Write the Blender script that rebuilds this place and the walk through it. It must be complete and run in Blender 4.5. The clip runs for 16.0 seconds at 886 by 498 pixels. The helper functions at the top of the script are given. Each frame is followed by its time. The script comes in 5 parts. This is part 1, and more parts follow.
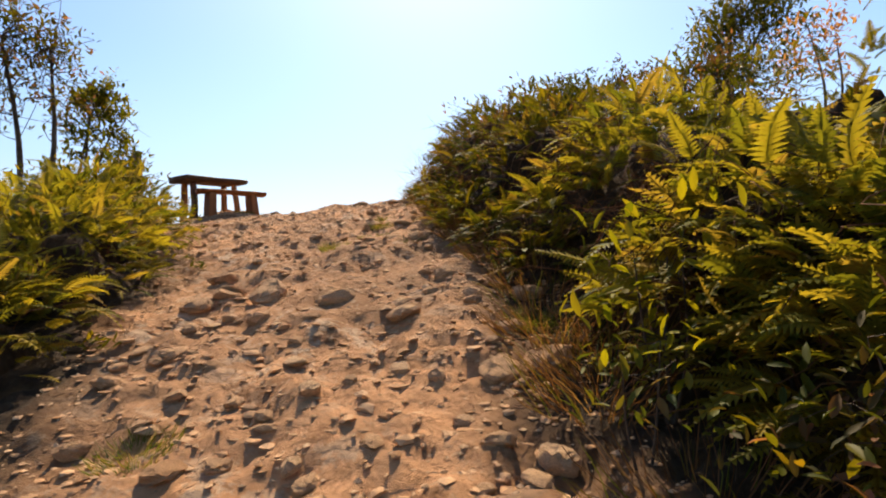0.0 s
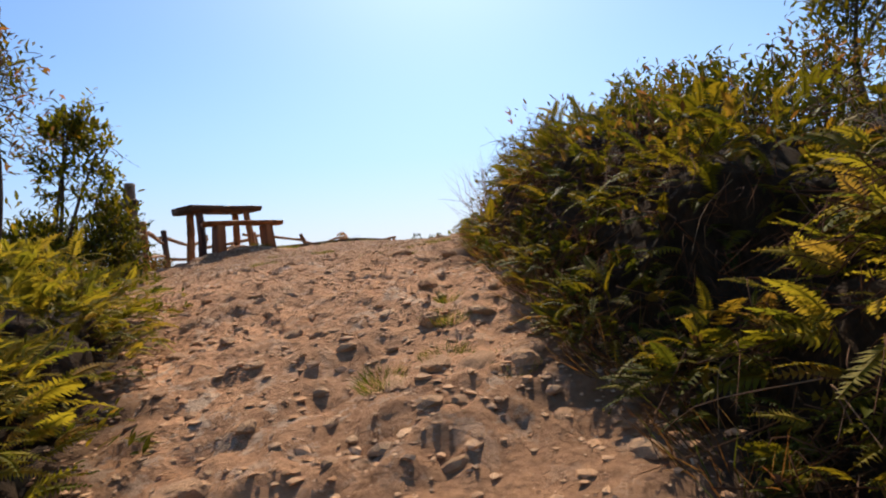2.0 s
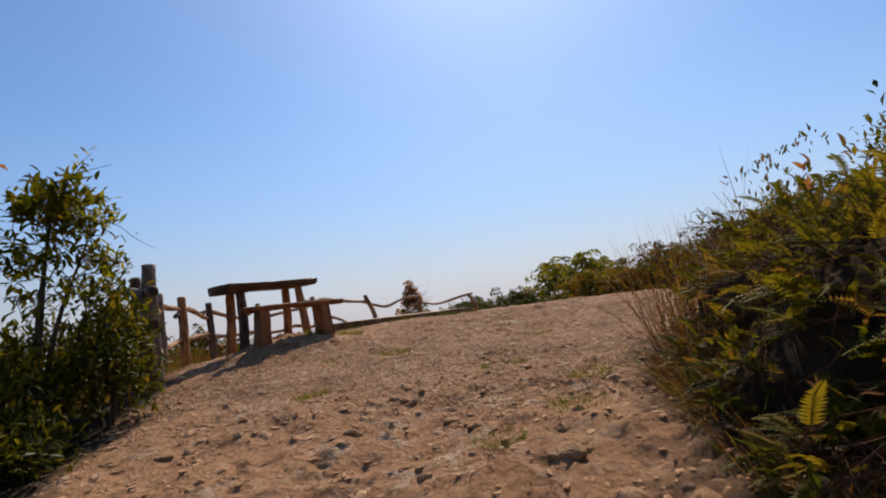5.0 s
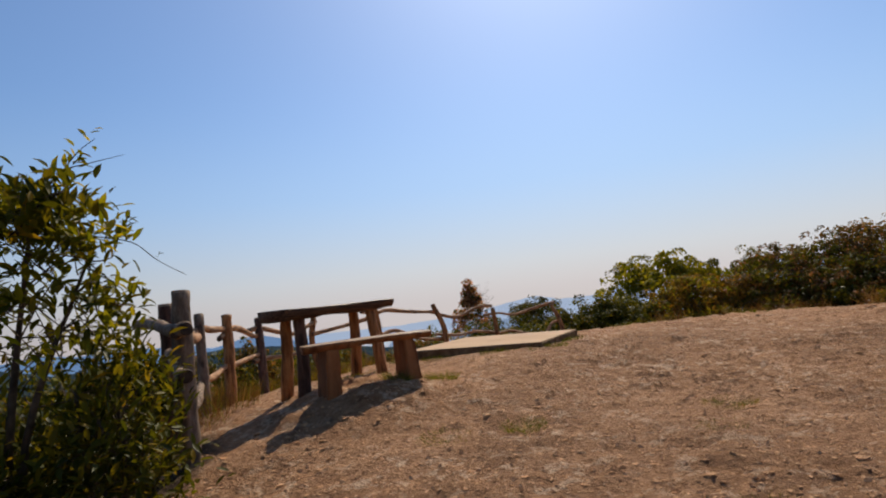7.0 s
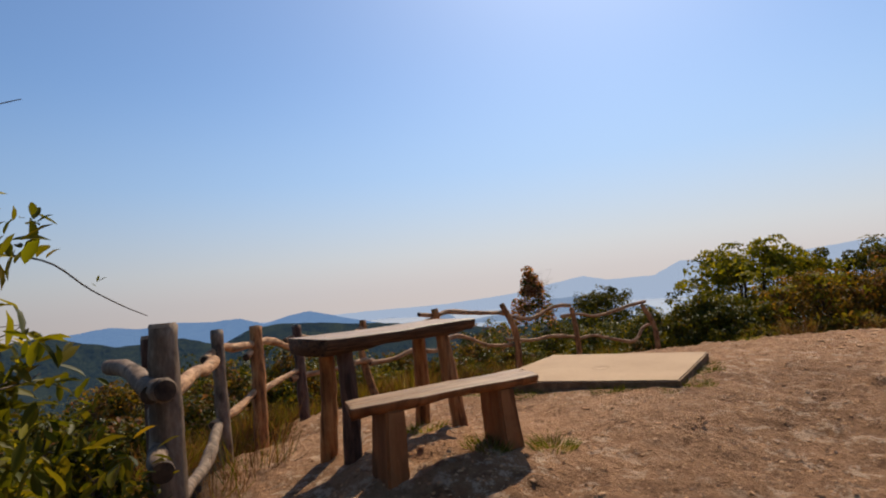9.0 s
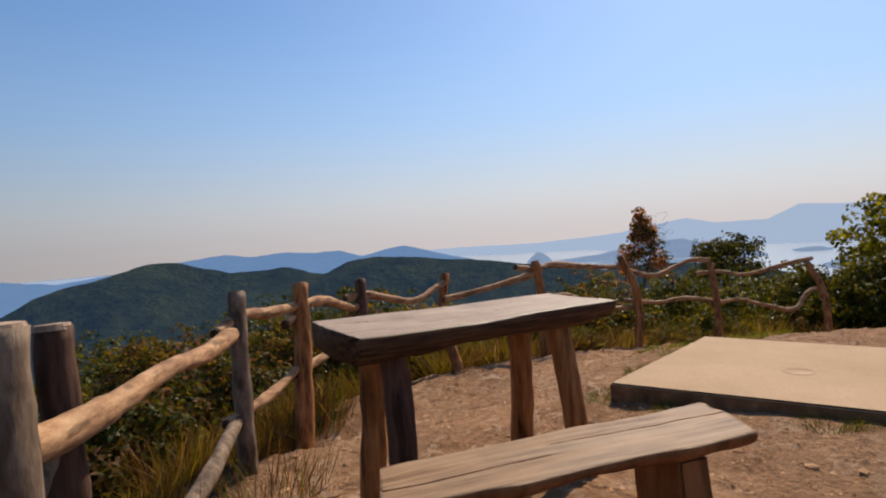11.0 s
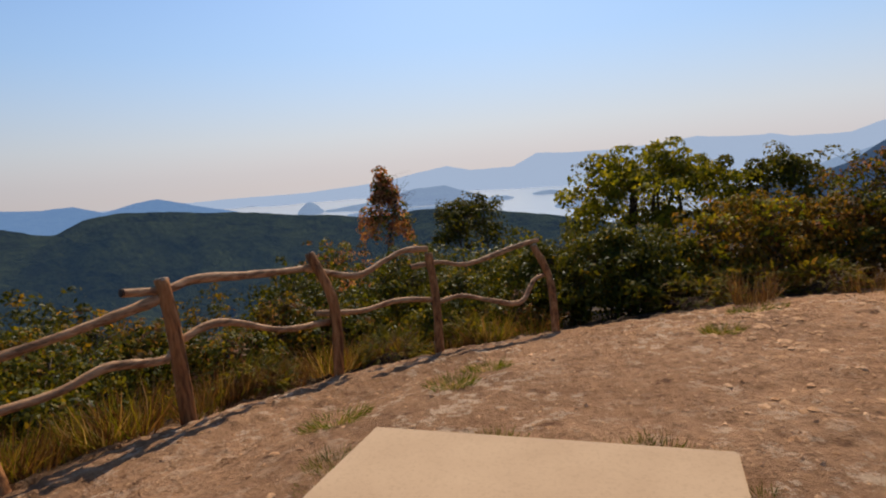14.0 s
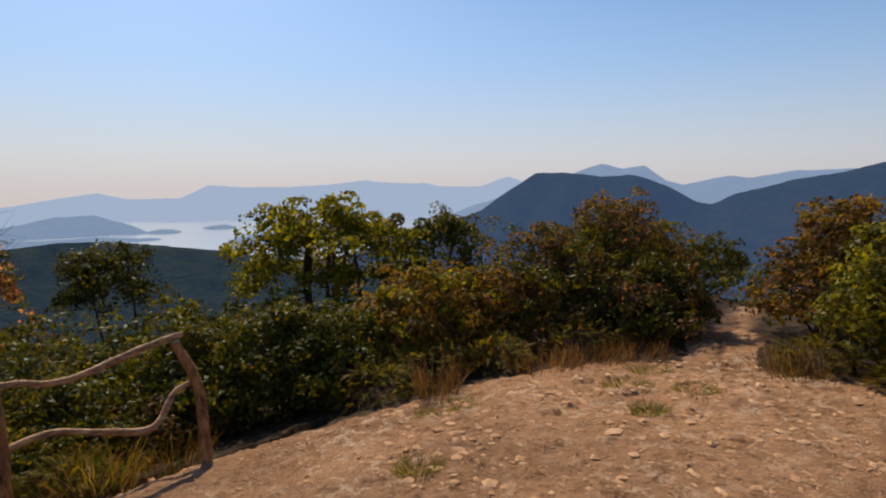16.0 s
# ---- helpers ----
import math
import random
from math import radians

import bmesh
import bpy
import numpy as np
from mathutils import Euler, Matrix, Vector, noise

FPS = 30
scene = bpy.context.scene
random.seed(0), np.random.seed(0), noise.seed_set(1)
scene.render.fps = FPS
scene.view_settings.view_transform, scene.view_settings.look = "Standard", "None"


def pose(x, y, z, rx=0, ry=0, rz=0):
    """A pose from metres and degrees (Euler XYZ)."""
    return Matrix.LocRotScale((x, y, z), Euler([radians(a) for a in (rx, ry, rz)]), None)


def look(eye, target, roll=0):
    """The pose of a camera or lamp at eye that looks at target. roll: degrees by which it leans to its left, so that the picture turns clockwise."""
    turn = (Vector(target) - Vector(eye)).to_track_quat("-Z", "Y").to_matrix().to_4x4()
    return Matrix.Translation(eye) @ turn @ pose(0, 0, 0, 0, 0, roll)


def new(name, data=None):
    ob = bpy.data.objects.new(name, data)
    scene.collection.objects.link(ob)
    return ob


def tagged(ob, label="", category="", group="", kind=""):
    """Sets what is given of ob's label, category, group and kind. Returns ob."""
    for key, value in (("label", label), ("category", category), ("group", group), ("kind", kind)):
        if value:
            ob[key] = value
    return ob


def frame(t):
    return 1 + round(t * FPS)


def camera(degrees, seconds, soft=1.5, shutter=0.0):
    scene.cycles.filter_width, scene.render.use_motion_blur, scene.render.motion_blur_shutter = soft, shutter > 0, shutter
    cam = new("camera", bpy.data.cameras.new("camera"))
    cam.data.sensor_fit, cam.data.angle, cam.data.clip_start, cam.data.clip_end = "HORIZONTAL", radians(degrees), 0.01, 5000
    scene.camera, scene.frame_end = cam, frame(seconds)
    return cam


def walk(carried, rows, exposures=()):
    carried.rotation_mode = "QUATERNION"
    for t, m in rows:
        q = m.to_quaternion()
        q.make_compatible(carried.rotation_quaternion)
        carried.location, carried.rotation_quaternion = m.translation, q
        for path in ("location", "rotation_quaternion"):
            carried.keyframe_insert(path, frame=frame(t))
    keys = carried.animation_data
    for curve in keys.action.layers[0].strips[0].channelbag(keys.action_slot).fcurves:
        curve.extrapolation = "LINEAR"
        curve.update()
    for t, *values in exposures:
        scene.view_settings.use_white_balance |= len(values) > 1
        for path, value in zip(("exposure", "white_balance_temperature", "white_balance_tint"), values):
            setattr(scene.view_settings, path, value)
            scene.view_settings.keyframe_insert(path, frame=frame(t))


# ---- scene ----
cam = camera(74.8, 16.0, soft=2.0)
PATH = [
    (0, (1.642, 0.457, 2.487), (1.294, 2.426, 2.55), -2.5),
    (0.5, (1.437, 0.892, 2.61), (1.084, 2.859, 2.669), -3.2),
    (1, (1.266, 1.28, 2.824), (0.885, 3.243, 2.88), -4.0),
    (1.5, (1.195, 1.703, 2.828), (0.778, 3.658, 2.886), -4.2),
    (2, (1.01, 2.042, 3.092), (0.578, 3.994, 3.147), -5.5),
    (2.5, (0.874, 2.396, 3.332), (0.418, 4.341, 3.41), -6.7),
    (3, (0.867, 2.794, 3.464), (0.35, 4.724, 3.565), -7.6),
    (3.5, (0.649, 3.074, 3.47), (0.099, 4.993, 3.6), -7.8),
    (4, (0.436, 3.473, 3.617), (-0.132, 5.382, 3.798), -6.8),
    (5, (0.026, 4.183, 3.88), (-0.595, 6.074, 4.071), -6.9),
    (7.3, (-1.503, 5.998, 4.492), (-2.278, 7.834, 4.665), -6.4),
    (7.5, (-1.628, 6.166, 4.519), (-2.404, 8.0, 4.71), -6.8),
    (8, (-1.958, 6.527, 4.596), (-2.779, 8.342, 4.771), -6.7),
    (8.5, (-2.187, 6.877, 4.655), (-3.061, 8.669, 4.811), -6.3),
    (9, (-2.443, 7.336, 4.832), (-3.355, 9.113, 4.947), -5.4),
    (9.5, (-2.788, 7.701, 4.872), (-3.778, 9.438, 4.941), -5.0),
    (9.7, (-2.907, 7.836, 4.873), (-3.959, 9.536, 4.926), -4.1),
    (11.8, (-3.528, 9.619, 5.075), (-4.736, 11.205, 4.926), -4.6),
    (12, (-3.515, 9.755, 5.118), (-4.716, 11.346, 4.952), -4.5),
    (12.5, (-3.598, 10.25, 5.133), (-4.759, 11.868, 4.946), -4.7),
    (13, (-3.557, 10.751, 5.119), (-4.591, 12.448, 4.891), -5.6),
    (13.5, (-3.508, 11.222, 5.194), (-4.277, 13.043, 4.896), -5.1),
    (14, (-3.501, 11.718, 5.205), (-4.01, 13.628, 4.901), -4.4),
    (14.5, (-3.427, 12.177, 5.19), (-3.681, 14.134, 4.868), -3.4),
    (15, (-3.379, 12.625, 5.235), (-3.318, 14.596, 4.899), -2.3),
    (15.5, (-3.395, 13.033, 5.392), (-3.022, 14.975, 5.095), -1.0),
    (16, (-3.389, 13.282, 5.499), (-2.816, 15.185, 5.275), -0.3),
]
walk(cam, [(t, look(eye, target, roll)) for t, eye, target, roll in PATH],
     exposures=[(0, 0.68, 7200, 10), (1, 0.55, 6600, 10), (2.5, 0.27, 6250, 10), (3.5, 0.04, 6070, 10), (5, -0.11, 6250, 10), (8, -0.1, 6780, 10), (9.5, -0.08, 6750, 10), (12.5, 0.0, 6500, 10), (14, -0.05, 6620, 10), (16, -0.1, 6700, 10)])

# ---- world, sun and exposure ----
SUN_AZ, SUN_EL = -9.0, 45.0
world = bpy.data.worlds.new("sky")
scene.world = world
world.use_nodes = True
wn = world.node_tree
sky = wn.nodes.new("ShaderNodeTexSky")
sky.sky_type, sky.sun_disc = "NISHITA", False
sky.sun_elevation, sky.sun_rotation = radians(SUN_EL), radians(SUN_AZ) % (2 * math.pi)
sky.altitude, sky.air_density, sky.dust_density, sky.ozone_density = 300.0, 1.22, 1.1, 9.0
wn.links.new(sky.outputs[0], wn.nodes["Background"].inputs[0])
wn.nodes["Background"].inputs[1].default_value = 0.12
sun = new("sun", bpy.data.lights.new("sun", "SUN"))
sun.data.energy, sun.data.angle, sun.data.color = 5.0, radians(0.6), (1.0, 0.89, 0.73)
az, el = radians(SUN_AZ), radians(SUN_EL)
sun.matrix_world = look((60 * math.sin(az) * math.cos(el), 60 * math.cos(az) * math.cos(el), 60 * math.sin(el)), (0, 0, 0))

# ---- materials ----


def material(name, rough=0.9):
    m = bpy.data.materials.new(name)
    m.use_nodes = True
    nt = m.node_tree
    b = nt.nodes["Principled BSDF"]
    b.inputs["Roughness"].default_value = rough
    b.inputs["Specular IOR Level"].default_value = 0.14
    return m, nt, b


def node(nt, kind, **values):
    n = nt.nodes.new(kind)
    for k, v in values.items():
        n.inputs[k.replace("_", " ")].default_value = v
    return n


def ramp(nt, source, stops):
    r = nt.nodes.new("ShaderNodeValToRGB")
    while len(r.color_ramp.elements) < len(stops):
        r.color_ramp.elements.new(0.5)
    for e, (p, c) in zip(r.color_ramp.elements, stops):
        e.position, e.color = p, (*c, 1)
    nt.links.new(source, r.inputs[0])
    return r.outputs[0]


def mixed(nt, kind, fac, a, b):
    m = nt.nodes.new("ShaderNodeMix")
    m.data_type, m.blend_type = "RGBA", kind
    for socket, value in ((m.inputs[0], fac), (m.inputs[6], a), (m.inputs[7], b)):
        if isinstance(value, bpy.types.NodeSocket):
            nt.links.new(value, socket)
        else:
            socket.default_value = value if isinstance(value, float) else (*value, 1)
    return m.outputs[2]


def noise_of(nt, scale, detail=6.0, rough=0.6, coords="Object", stretch=None):
    tc = nt.nodes.new("ShaderNodeTexCoord")
    n = node(nt, "ShaderNodeTexNoise", Scale=scale, Detail=detail, Roughness=rough)
    if stretch:
        mp = nt.nodes.new("ShaderNodeMapping")
        mp.inputs["Scale"].default_value = stretch
        nt.links.new(tc.outputs[coords], mp.inputs[0])
        nt.links.new(mp.outputs[0], n.inputs[0])
    else:
        nt.links.new(tc.outputs[coords], n.inputs[0])
    return n.outputs[0]


def bumped(nt, b, height, strength, distance):
    n = node(nt, "ShaderNodeBump", Strength=strength, Distance=distance)
    nt.links.new(height, n.inputs["Height"])
    nt.links.new(n.outputs[0], b.inputs["Normal"])


def leaf_material(name, stops, through_light=0.4, rough=0.45, glow=(1.8, 1.55, 0.6)):
    m, nt, b = material(name, rough + 0.16)
    b.inputs["Specular IOR Level"].default_value = 0.09
    geo = nt.nodes.new("ShaderNodeNewGeometry")
    info = nt.nodes.new("ShaderNodeObjectInfo")
    add, fract = nt.nodes.new("ShaderNodeMath"), nt.nodes.new("ShaderNodeMath")
    add.operation, fract.operation = "ADD", "FRACT"
    nt.links.new(geo.outputs["Random Per Island"], add.inputs[0])
    nt.links.new(info.outputs["Random"], add.inputs[1])
    nt.links.new(add.outputs[0], fract.inputs[0])
    col = ramp(nt, fract.outputs[0], stops)
    col = mixed(nt, "MULTIPLY", 0.55, col, ramp(nt, noise_of(nt, 3.0, 3.0), [(0.3, (0.6, 0.55, 0.45)), (0.7, (1.2, 1.12, 0.9))]))
    nt.links.new(col, b.inputs["Base Color"])
    tr = nt.nodes.new("ShaderNodeBsdfTranslucent")
    nt.links.new(mixed(nt, "MULTIPLY", 1.0, col, glow), tr.inputs[0])
    mx = nt.nodes.new("ShaderNodeMixShader")
    mx.inputs[0].default_value = through_light
    nt.links.new(b.outputs[0], mx.inputs[1])
    nt.links.new(tr.outputs[0], mx.inputs[2])
    nt.links.new(mx.outputs[0], nt.nodes["Material Output"].inputs[0])
    return m


def wood_material(name, dark, mid, light, grain=(14, 14, 1.5), rough=0.7, splits=None):
    m, nt, b = material(name, rough)
    g = noise_of(nt, 1.6, 8.0, 0.65, stretch=grain)
    col = ramp(nt, g, [(0.32, dark), (0.5, mid), (0.72, light)])
    col = mixed(nt, "MULTIPLY", 0.6, col, ramp(nt, noise_of(nt, 3.5, 4.0), [(0.3, (0.5, 0.47, 0.45)), (0.65, (1.1, 1.08, 1.05))]))
    crack = ramp(nt, noise_of(nt, 1.0, 2.0, 0.4, stretch=tuple(1.1 * q for q in grain)), [(0.36, (0.12, 0.1, 0.09)), (0.41, (1, 1, 1))])
    col = mixed(nt, "MULTIPLY", 0.12 if splits else 0.5, col, crack)
    if splits:
        line = ramp(nt, noise_of(nt, 1.0, 3.0, 0.55, stretch=splits), [(0.47, (1, 1, 1)), (0.492, (0.1, 0.075, 0.055)), (0.5, (0.1, 0.075, 0.055)), (0.515, (1, 1, 1))])
        where = ramp(nt, noise_of(nt, 1.6, 2.0, 0.5), [(0.6, (0, 0, 0)), (0.72, (0.6, 0.6, 0.6))])
        col = mixed(nt, "MULTIPLY", where, col, line)
    nt.links.new(col, b.inputs["Base Color"])
    bumped(nt, b, g, 0.7, 0.012)
    return m


def earth_material():
    m, nt, b = material("trodden_earth", 0.95)
    wide = noise_of(nt, 0.9, 5.0)
    fine = noise_of(nt, 14.0, 10.0, 0.7)
    col = ramp(nt, wide, [(0.3, (0.222, 0.114, 0.055)), (0.5, (0.33, 0.174, 0.087)), (0.7, (0.43, 0.238, 0.125))])
    col = mixed(nt, "MULTIPLY", 0.85, col, ramp(nt, fine, [(0.28, (0.5, 0.46, 0.42)), (0.5, (0.95, 0.93, 0.9)), (0.72, (1.3, 1.3, 1.3))]))
    at = nt.nodes.new("ShaderNodeAttribute")
    at.attribute_name = "pale"
    col = mixed(nt, "MIX", at.outputs["Fac"], col, mixed(nt, "MULTIPLY", 0.8, (0.75, 0.38, 0.182), ramp(nt, fine, [(0.3, (0.6, 0.57, 0.53)), (0.7, (1.2, 1.2, 1.2))])))
    fleck = ramp(nt, noise_of(nt, 6.0, 10.0, 0.75), [(0.53, (0, 0, 0)), (0.575, (1, 1, 1))])
    fleck_wide = ramp(nt, noise_of(nt, 0.8, 3.0), [(0.38, (0.12, 0.12, 0.12)), (0.62, (0.75, 0.75, 0.75))])
    col = mixed(nt, "MIX", mixed(nt, "MULTIPLY", 1.0, fleck, fleck_wide), col, (0.62, 0.44, 0.29))
    scuff = ramp(nt, noise_of(nt, 5.0, 7.0, 0.7), [(0.34, (0.42, 0.37, 0.33)), (0.45, (1, 1, 1))])
    col = mixed(nt, "MULTIPLY", 0.85, col, scuff)
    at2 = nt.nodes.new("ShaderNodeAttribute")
    at2.attribute_name = "shaded_litter"
    # leaf litter, its colour taken darker to carry the shade under the plants
    shaded_litter = ramp(nt, noise_of(nt, 9.0, 8.0, 0.7), [(0.3, (0.016, 0.010, 0.006)), (0.5, (0.055, 0.033, 0.018)), (0.7, (0.12, 0.075, 0.035))])
    col = mixed(nt, "MIX", at2.outputs["Fac"], col, shaded_litter)
    nt.links.new(col, b.inputs["Base Color"])
    tc = nt.nodes.new("ShaderNodeTexCoord")
    vo = node(nt, "ShaderNodeTexVoronoi", Scale=26.0)
    wv = nt.nodes.new("ShaderNodeVectorMath")
    wv.operation = "ADD"
    wn2 = node(nt, "ShaderNodeTexNoise", Scale=7.0, Detail=4.0)
    nt.links.new(tc.outputs["Object"], wn2.inputs[0])
    nt.links.new(tc.outputs["Object"], wv.inputs[0])
    sc = nt.nodes.new("ShaderNodeVectorMath")
    sc.operation = "SCALE"
    sc.inputs[3].default_value = 0.09
    nt.links.new(wn2.outputs[1], sc.inputs[0])
    nt.links.new(sc.outputs[0], wv.inputs[1])
    nt.links.new(wv.outputs[0], vo.inputs[0])
    grit = ramp(nt, vo.outputs["Distance"], [(0.0, (1, 1, 1)), (0.45, (0.35, 0.35, 0.35)), (0.8, (0, 0, 0))])
    height = mixed(nt, "ADD", 0.4, noise_of(nt, 34.0, 10.0, 0.78), grit)
    bumped(nt, b, height, 1.0, 0.03)
    return m


def stone_material(name="weathered_stone", gain=1.0):
    m, nt, b = material(name, 0.9)
    info = nt.nodes.new("ShaderNodeObjectInfo")
    geo = nt.nodes.new("ShaderNodeNewGeometry")
    own = mixed(nt, "MIX", 0.5, ramp(nt, info.outputs["Random"], [(0, (0.36, 0.18, 0.08)), (0.5, (0.48, 0.26, 0.125)), (1, (0.60, 0.37, 0.20))]),
                ramp(nt, geo.outputs["Random Per Island"], [(0, (0.36, 0.18, 0.08)), (1, (0.62, 0.39, 0.22))]))
    own = mixed(nt, "MULTIPLY", 1.0, own, (gain, gain, gain))
    col = mixed(nt, "MULTIPLY", 0.9, own, ramp(nt, noise_of(nt, 9.0, 9.0, 0.7), [(0.3, (0.65, 0.62, 0.6)), (0.7, (1.2, 1.18, 1.15))]))
    nt.links.new(col, b.inputs["Base Color"])
    bumped(nt, b, noise_of(nt, 24.0, 9.0, 0.7), 0.8, 0.02)
    return m


def concrete_material():
    m, nt, b = material("smooth_concrete", 0.85)
    col = ramp(nt, noise_of(nt, 1.7, 6.0), [(0.3, (0.42, 0.272, 0.158)), (0.7, (0.5, 0.335, 0.2))])
    col = mixed(nt, "MULTIPLY", 0.5, col, ramp(nt, noise_of(nt, 55.0, 4.0), [(0.25, (0.72, 0.7, 0.66)), (0.5, (1, 1, 1))]))
    nt.links.new(col, b.inputs["Base Color"])
    bumped(nt, b, noise_of(nt, 90.0, 5.0), 0.25, 0.004)
    return m


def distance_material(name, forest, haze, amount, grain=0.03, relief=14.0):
    """A far hillside, with the bright air before it painted on as an even haze-coloured glow."""
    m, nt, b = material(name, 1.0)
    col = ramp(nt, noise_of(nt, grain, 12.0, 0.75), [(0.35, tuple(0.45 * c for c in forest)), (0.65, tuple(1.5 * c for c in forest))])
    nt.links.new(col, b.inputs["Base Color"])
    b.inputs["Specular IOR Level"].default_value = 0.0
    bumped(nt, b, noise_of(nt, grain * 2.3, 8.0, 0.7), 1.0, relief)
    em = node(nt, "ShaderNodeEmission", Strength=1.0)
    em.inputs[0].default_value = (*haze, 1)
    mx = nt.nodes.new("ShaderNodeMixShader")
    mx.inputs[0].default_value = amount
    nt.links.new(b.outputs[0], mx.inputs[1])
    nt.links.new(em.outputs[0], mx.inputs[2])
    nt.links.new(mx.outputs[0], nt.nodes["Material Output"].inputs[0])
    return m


EARTH, STONE, CONCRETE = earth_material(), stone_material(gain=1.2), concrete_material()
SOILED_SHADED, _nt, _b = material("soiled_shaded_concrete", 0.95)
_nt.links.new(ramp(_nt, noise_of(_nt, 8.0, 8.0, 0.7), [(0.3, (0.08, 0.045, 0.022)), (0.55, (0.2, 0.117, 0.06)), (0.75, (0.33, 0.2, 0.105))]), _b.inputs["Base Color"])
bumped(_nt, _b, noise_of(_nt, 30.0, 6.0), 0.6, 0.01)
PALE_STONE = stone_material("pale_stone", 1.12)
BARK_POST = wood_material("brown_weathered_log", (0.10, 0.036, 0.012), (0.37, 0.15, 0.05), (0.58, 0.28, 0.11))
RAIL_WOOD = wood_material("tan_branch", (0.17, 0.075, 0.034), (0.42, 0.225, 0.11), (0.66, 0.41, 0.22), (4, 4, 17))
BARK_EDGE = wood_material("rough_bark_edge", (0.03, 0.015, 0.009), (0.11, 0.055, 0.028), (0.2, 0.11, 0.055), (1.5, 12, 30))
GREY_LOG = wood_material("grey_weathered_log", (0.09, 0.055, 0.034), (0.21, 0.14, 0.092), (0.36, 0.26, 0.18), (9, 9, 3))
BOARD = wood_material("worn_plank", (0.31, 0.205, 0.13), (0.42, 0.29, 0.195), (0.5, 0.36, 0.255), (0.9, 20, 20), 0.45, (0.35, 5.5, 5.5))
SEAT_WOOD = wood_material("brown_plank", (0.15, 0.075, 0.036), (0.33, 0.195, 0.105), (0.46, 0.3, 0.175), (1.0, 16, 16), 0.5, (0.5, 5.0, 5.0))
LEG_WOOD = wood_material("reddish_plank", (0.17, 0.06, 0.02), (0.27, 0.105, 0.038), (0.36, 0.155, 0.06), (5, 5, 1.0), 0.7)
# dark red-brown posts; also paints the shade on one table leg
DARK_LOG = wood_material("dark_and_shaded_log", (0.05, 0.024, 0.015), (0.12, 0.06, 0.038), (0.2, 0.115, 0.075))
SAWN_WOOD = wood_material("weathered_sawn_wood", (0.2, 0.13, 0.08), (0.36, 0.25, 0.165), (0.5, 0.37, 0.26), (6, 6, 6))
SAWN_DARK = wood_material("dark_sawn_wood", (0.03, 0.018, 0.012), (0.07, 0.042, 0.026), (0.13, 0.08, 0.05), (8, 8, 8))
BRANCH = wood_material("grey_brown_bark", (0.04, 0.026, 0.017), (0.09, 0.06, 0.038), (0.15, 0.105, 0.07), (4, 4, 4))
# filler core of the fern mounds: dead-stem brown with inner shade in the colour
SHADED_THATCH, _nt, _b = material("shaded_dead_thatch", 1.0)
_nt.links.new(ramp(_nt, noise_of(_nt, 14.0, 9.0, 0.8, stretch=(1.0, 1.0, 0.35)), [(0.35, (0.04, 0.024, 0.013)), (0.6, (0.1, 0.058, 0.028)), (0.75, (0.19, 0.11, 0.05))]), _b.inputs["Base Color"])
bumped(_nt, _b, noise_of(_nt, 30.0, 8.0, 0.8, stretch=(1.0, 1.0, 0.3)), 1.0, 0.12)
DEAD_STEM = leaf_material("dead_stem", [(0, (0.12, 0.06, 0.03)), (0.6, (0.22, 0.13, 0.07)), (1, (0.36, 0.26, 0.15))], 0.15, 0.7)
DEAD_TANGLE = leaf_material("dead_tangle", [(0, (0.06, 0.028, 0.014)), (0.7, (0.16, 0.075, 0.036)), (0.95, (0.22, 0.12, 0.065)), (1, (0.36, 0.25, 0.16))], 0.2, 0.7)
GRASS_RUST = leaf_material("rust_grass", [(0, (0.10, 0.045, 0.02)), (0.6, (0.19, 0.095, 0.04)), (1, (0.32, 0.19, 0.09))], 0.3, 0.6)
FERN_SUN = leaf_material("sunlit_fern", [(0, (0.11, 0.115, 0.017)), (0.4, (0.2, 0.17, 0.023)), (0.85, (0.3, 0.23, 0.033)), (1, (0.27, 0.17, 0.05))], 0.5, glow=(1.7, 1.58, 0.65))
FERN_OLIVE = leaf_material("olive_fern", [(0, (0.065, 0.072, 0.009)), (0.5, (0.135, 0.12, 0.013)), (0.85, (0.21, 0.16, 0.018)), (1, (0.22, 0.125, 0.04))], 0.42)
FERN_GREEN = leaf_material("green_fern", [(0, (0.045, 0.063, 0.011)), (0.5, (0.09, 0.1, 0.015)), (0.85, (0.155, 0.135, 0.02)), (1, (0.18, 0.11, 0.04))], 0.36)
LEAF_DARK = leaf_material("dark_glossy_leaf", [(0, (0.028, 0.036, 0.006)), (0.6, (0.062, 0.066, 0.009)), (1, (0.13, 0.105, 0.012))], 0.36, 0.3, glow=(1.6, 1.4, 0.45))
LEAF_MID = leaf_material("mid_green_leaf", [(0, (0.05, 0.058, 0.007)), (0.6, (0.105, 0.105, 0.011)), (0.92, (0.165, 0.135, 0.014)), (1, (0.27, 0.17, 0.02))], 0.42, 0.34, glow=(1.6, 1.4, 0.45))
LEAF_YELLOW = leaf_material("yellow_green_leaf", [(0, (0.10, 0.115, 0.009)), (0.5, (0.18, 0.18, 0.013)), (1, (0.29, 0.245, 0.02))], 0.48)
LEAF_RED = leaf_material("russet_leaf", [(0, (0.22, 0.09, 0.045)), (0.5, (0.36, 0.15, 0.08)), (1, (0.46, 0.27, 0.14))], 0.55)
LEAF_BROWN = leaf_material("bronze_leaf", [(0, (0.055, 0.052, 0.014)), (0.45, (0.09, 0.064, 0.018)), (0.8, (0.155, 0.08, 0.032)), (1, (0.32, 0.145, 0.085))], 0.42, glow=(1.6, 1.35, 0.5))
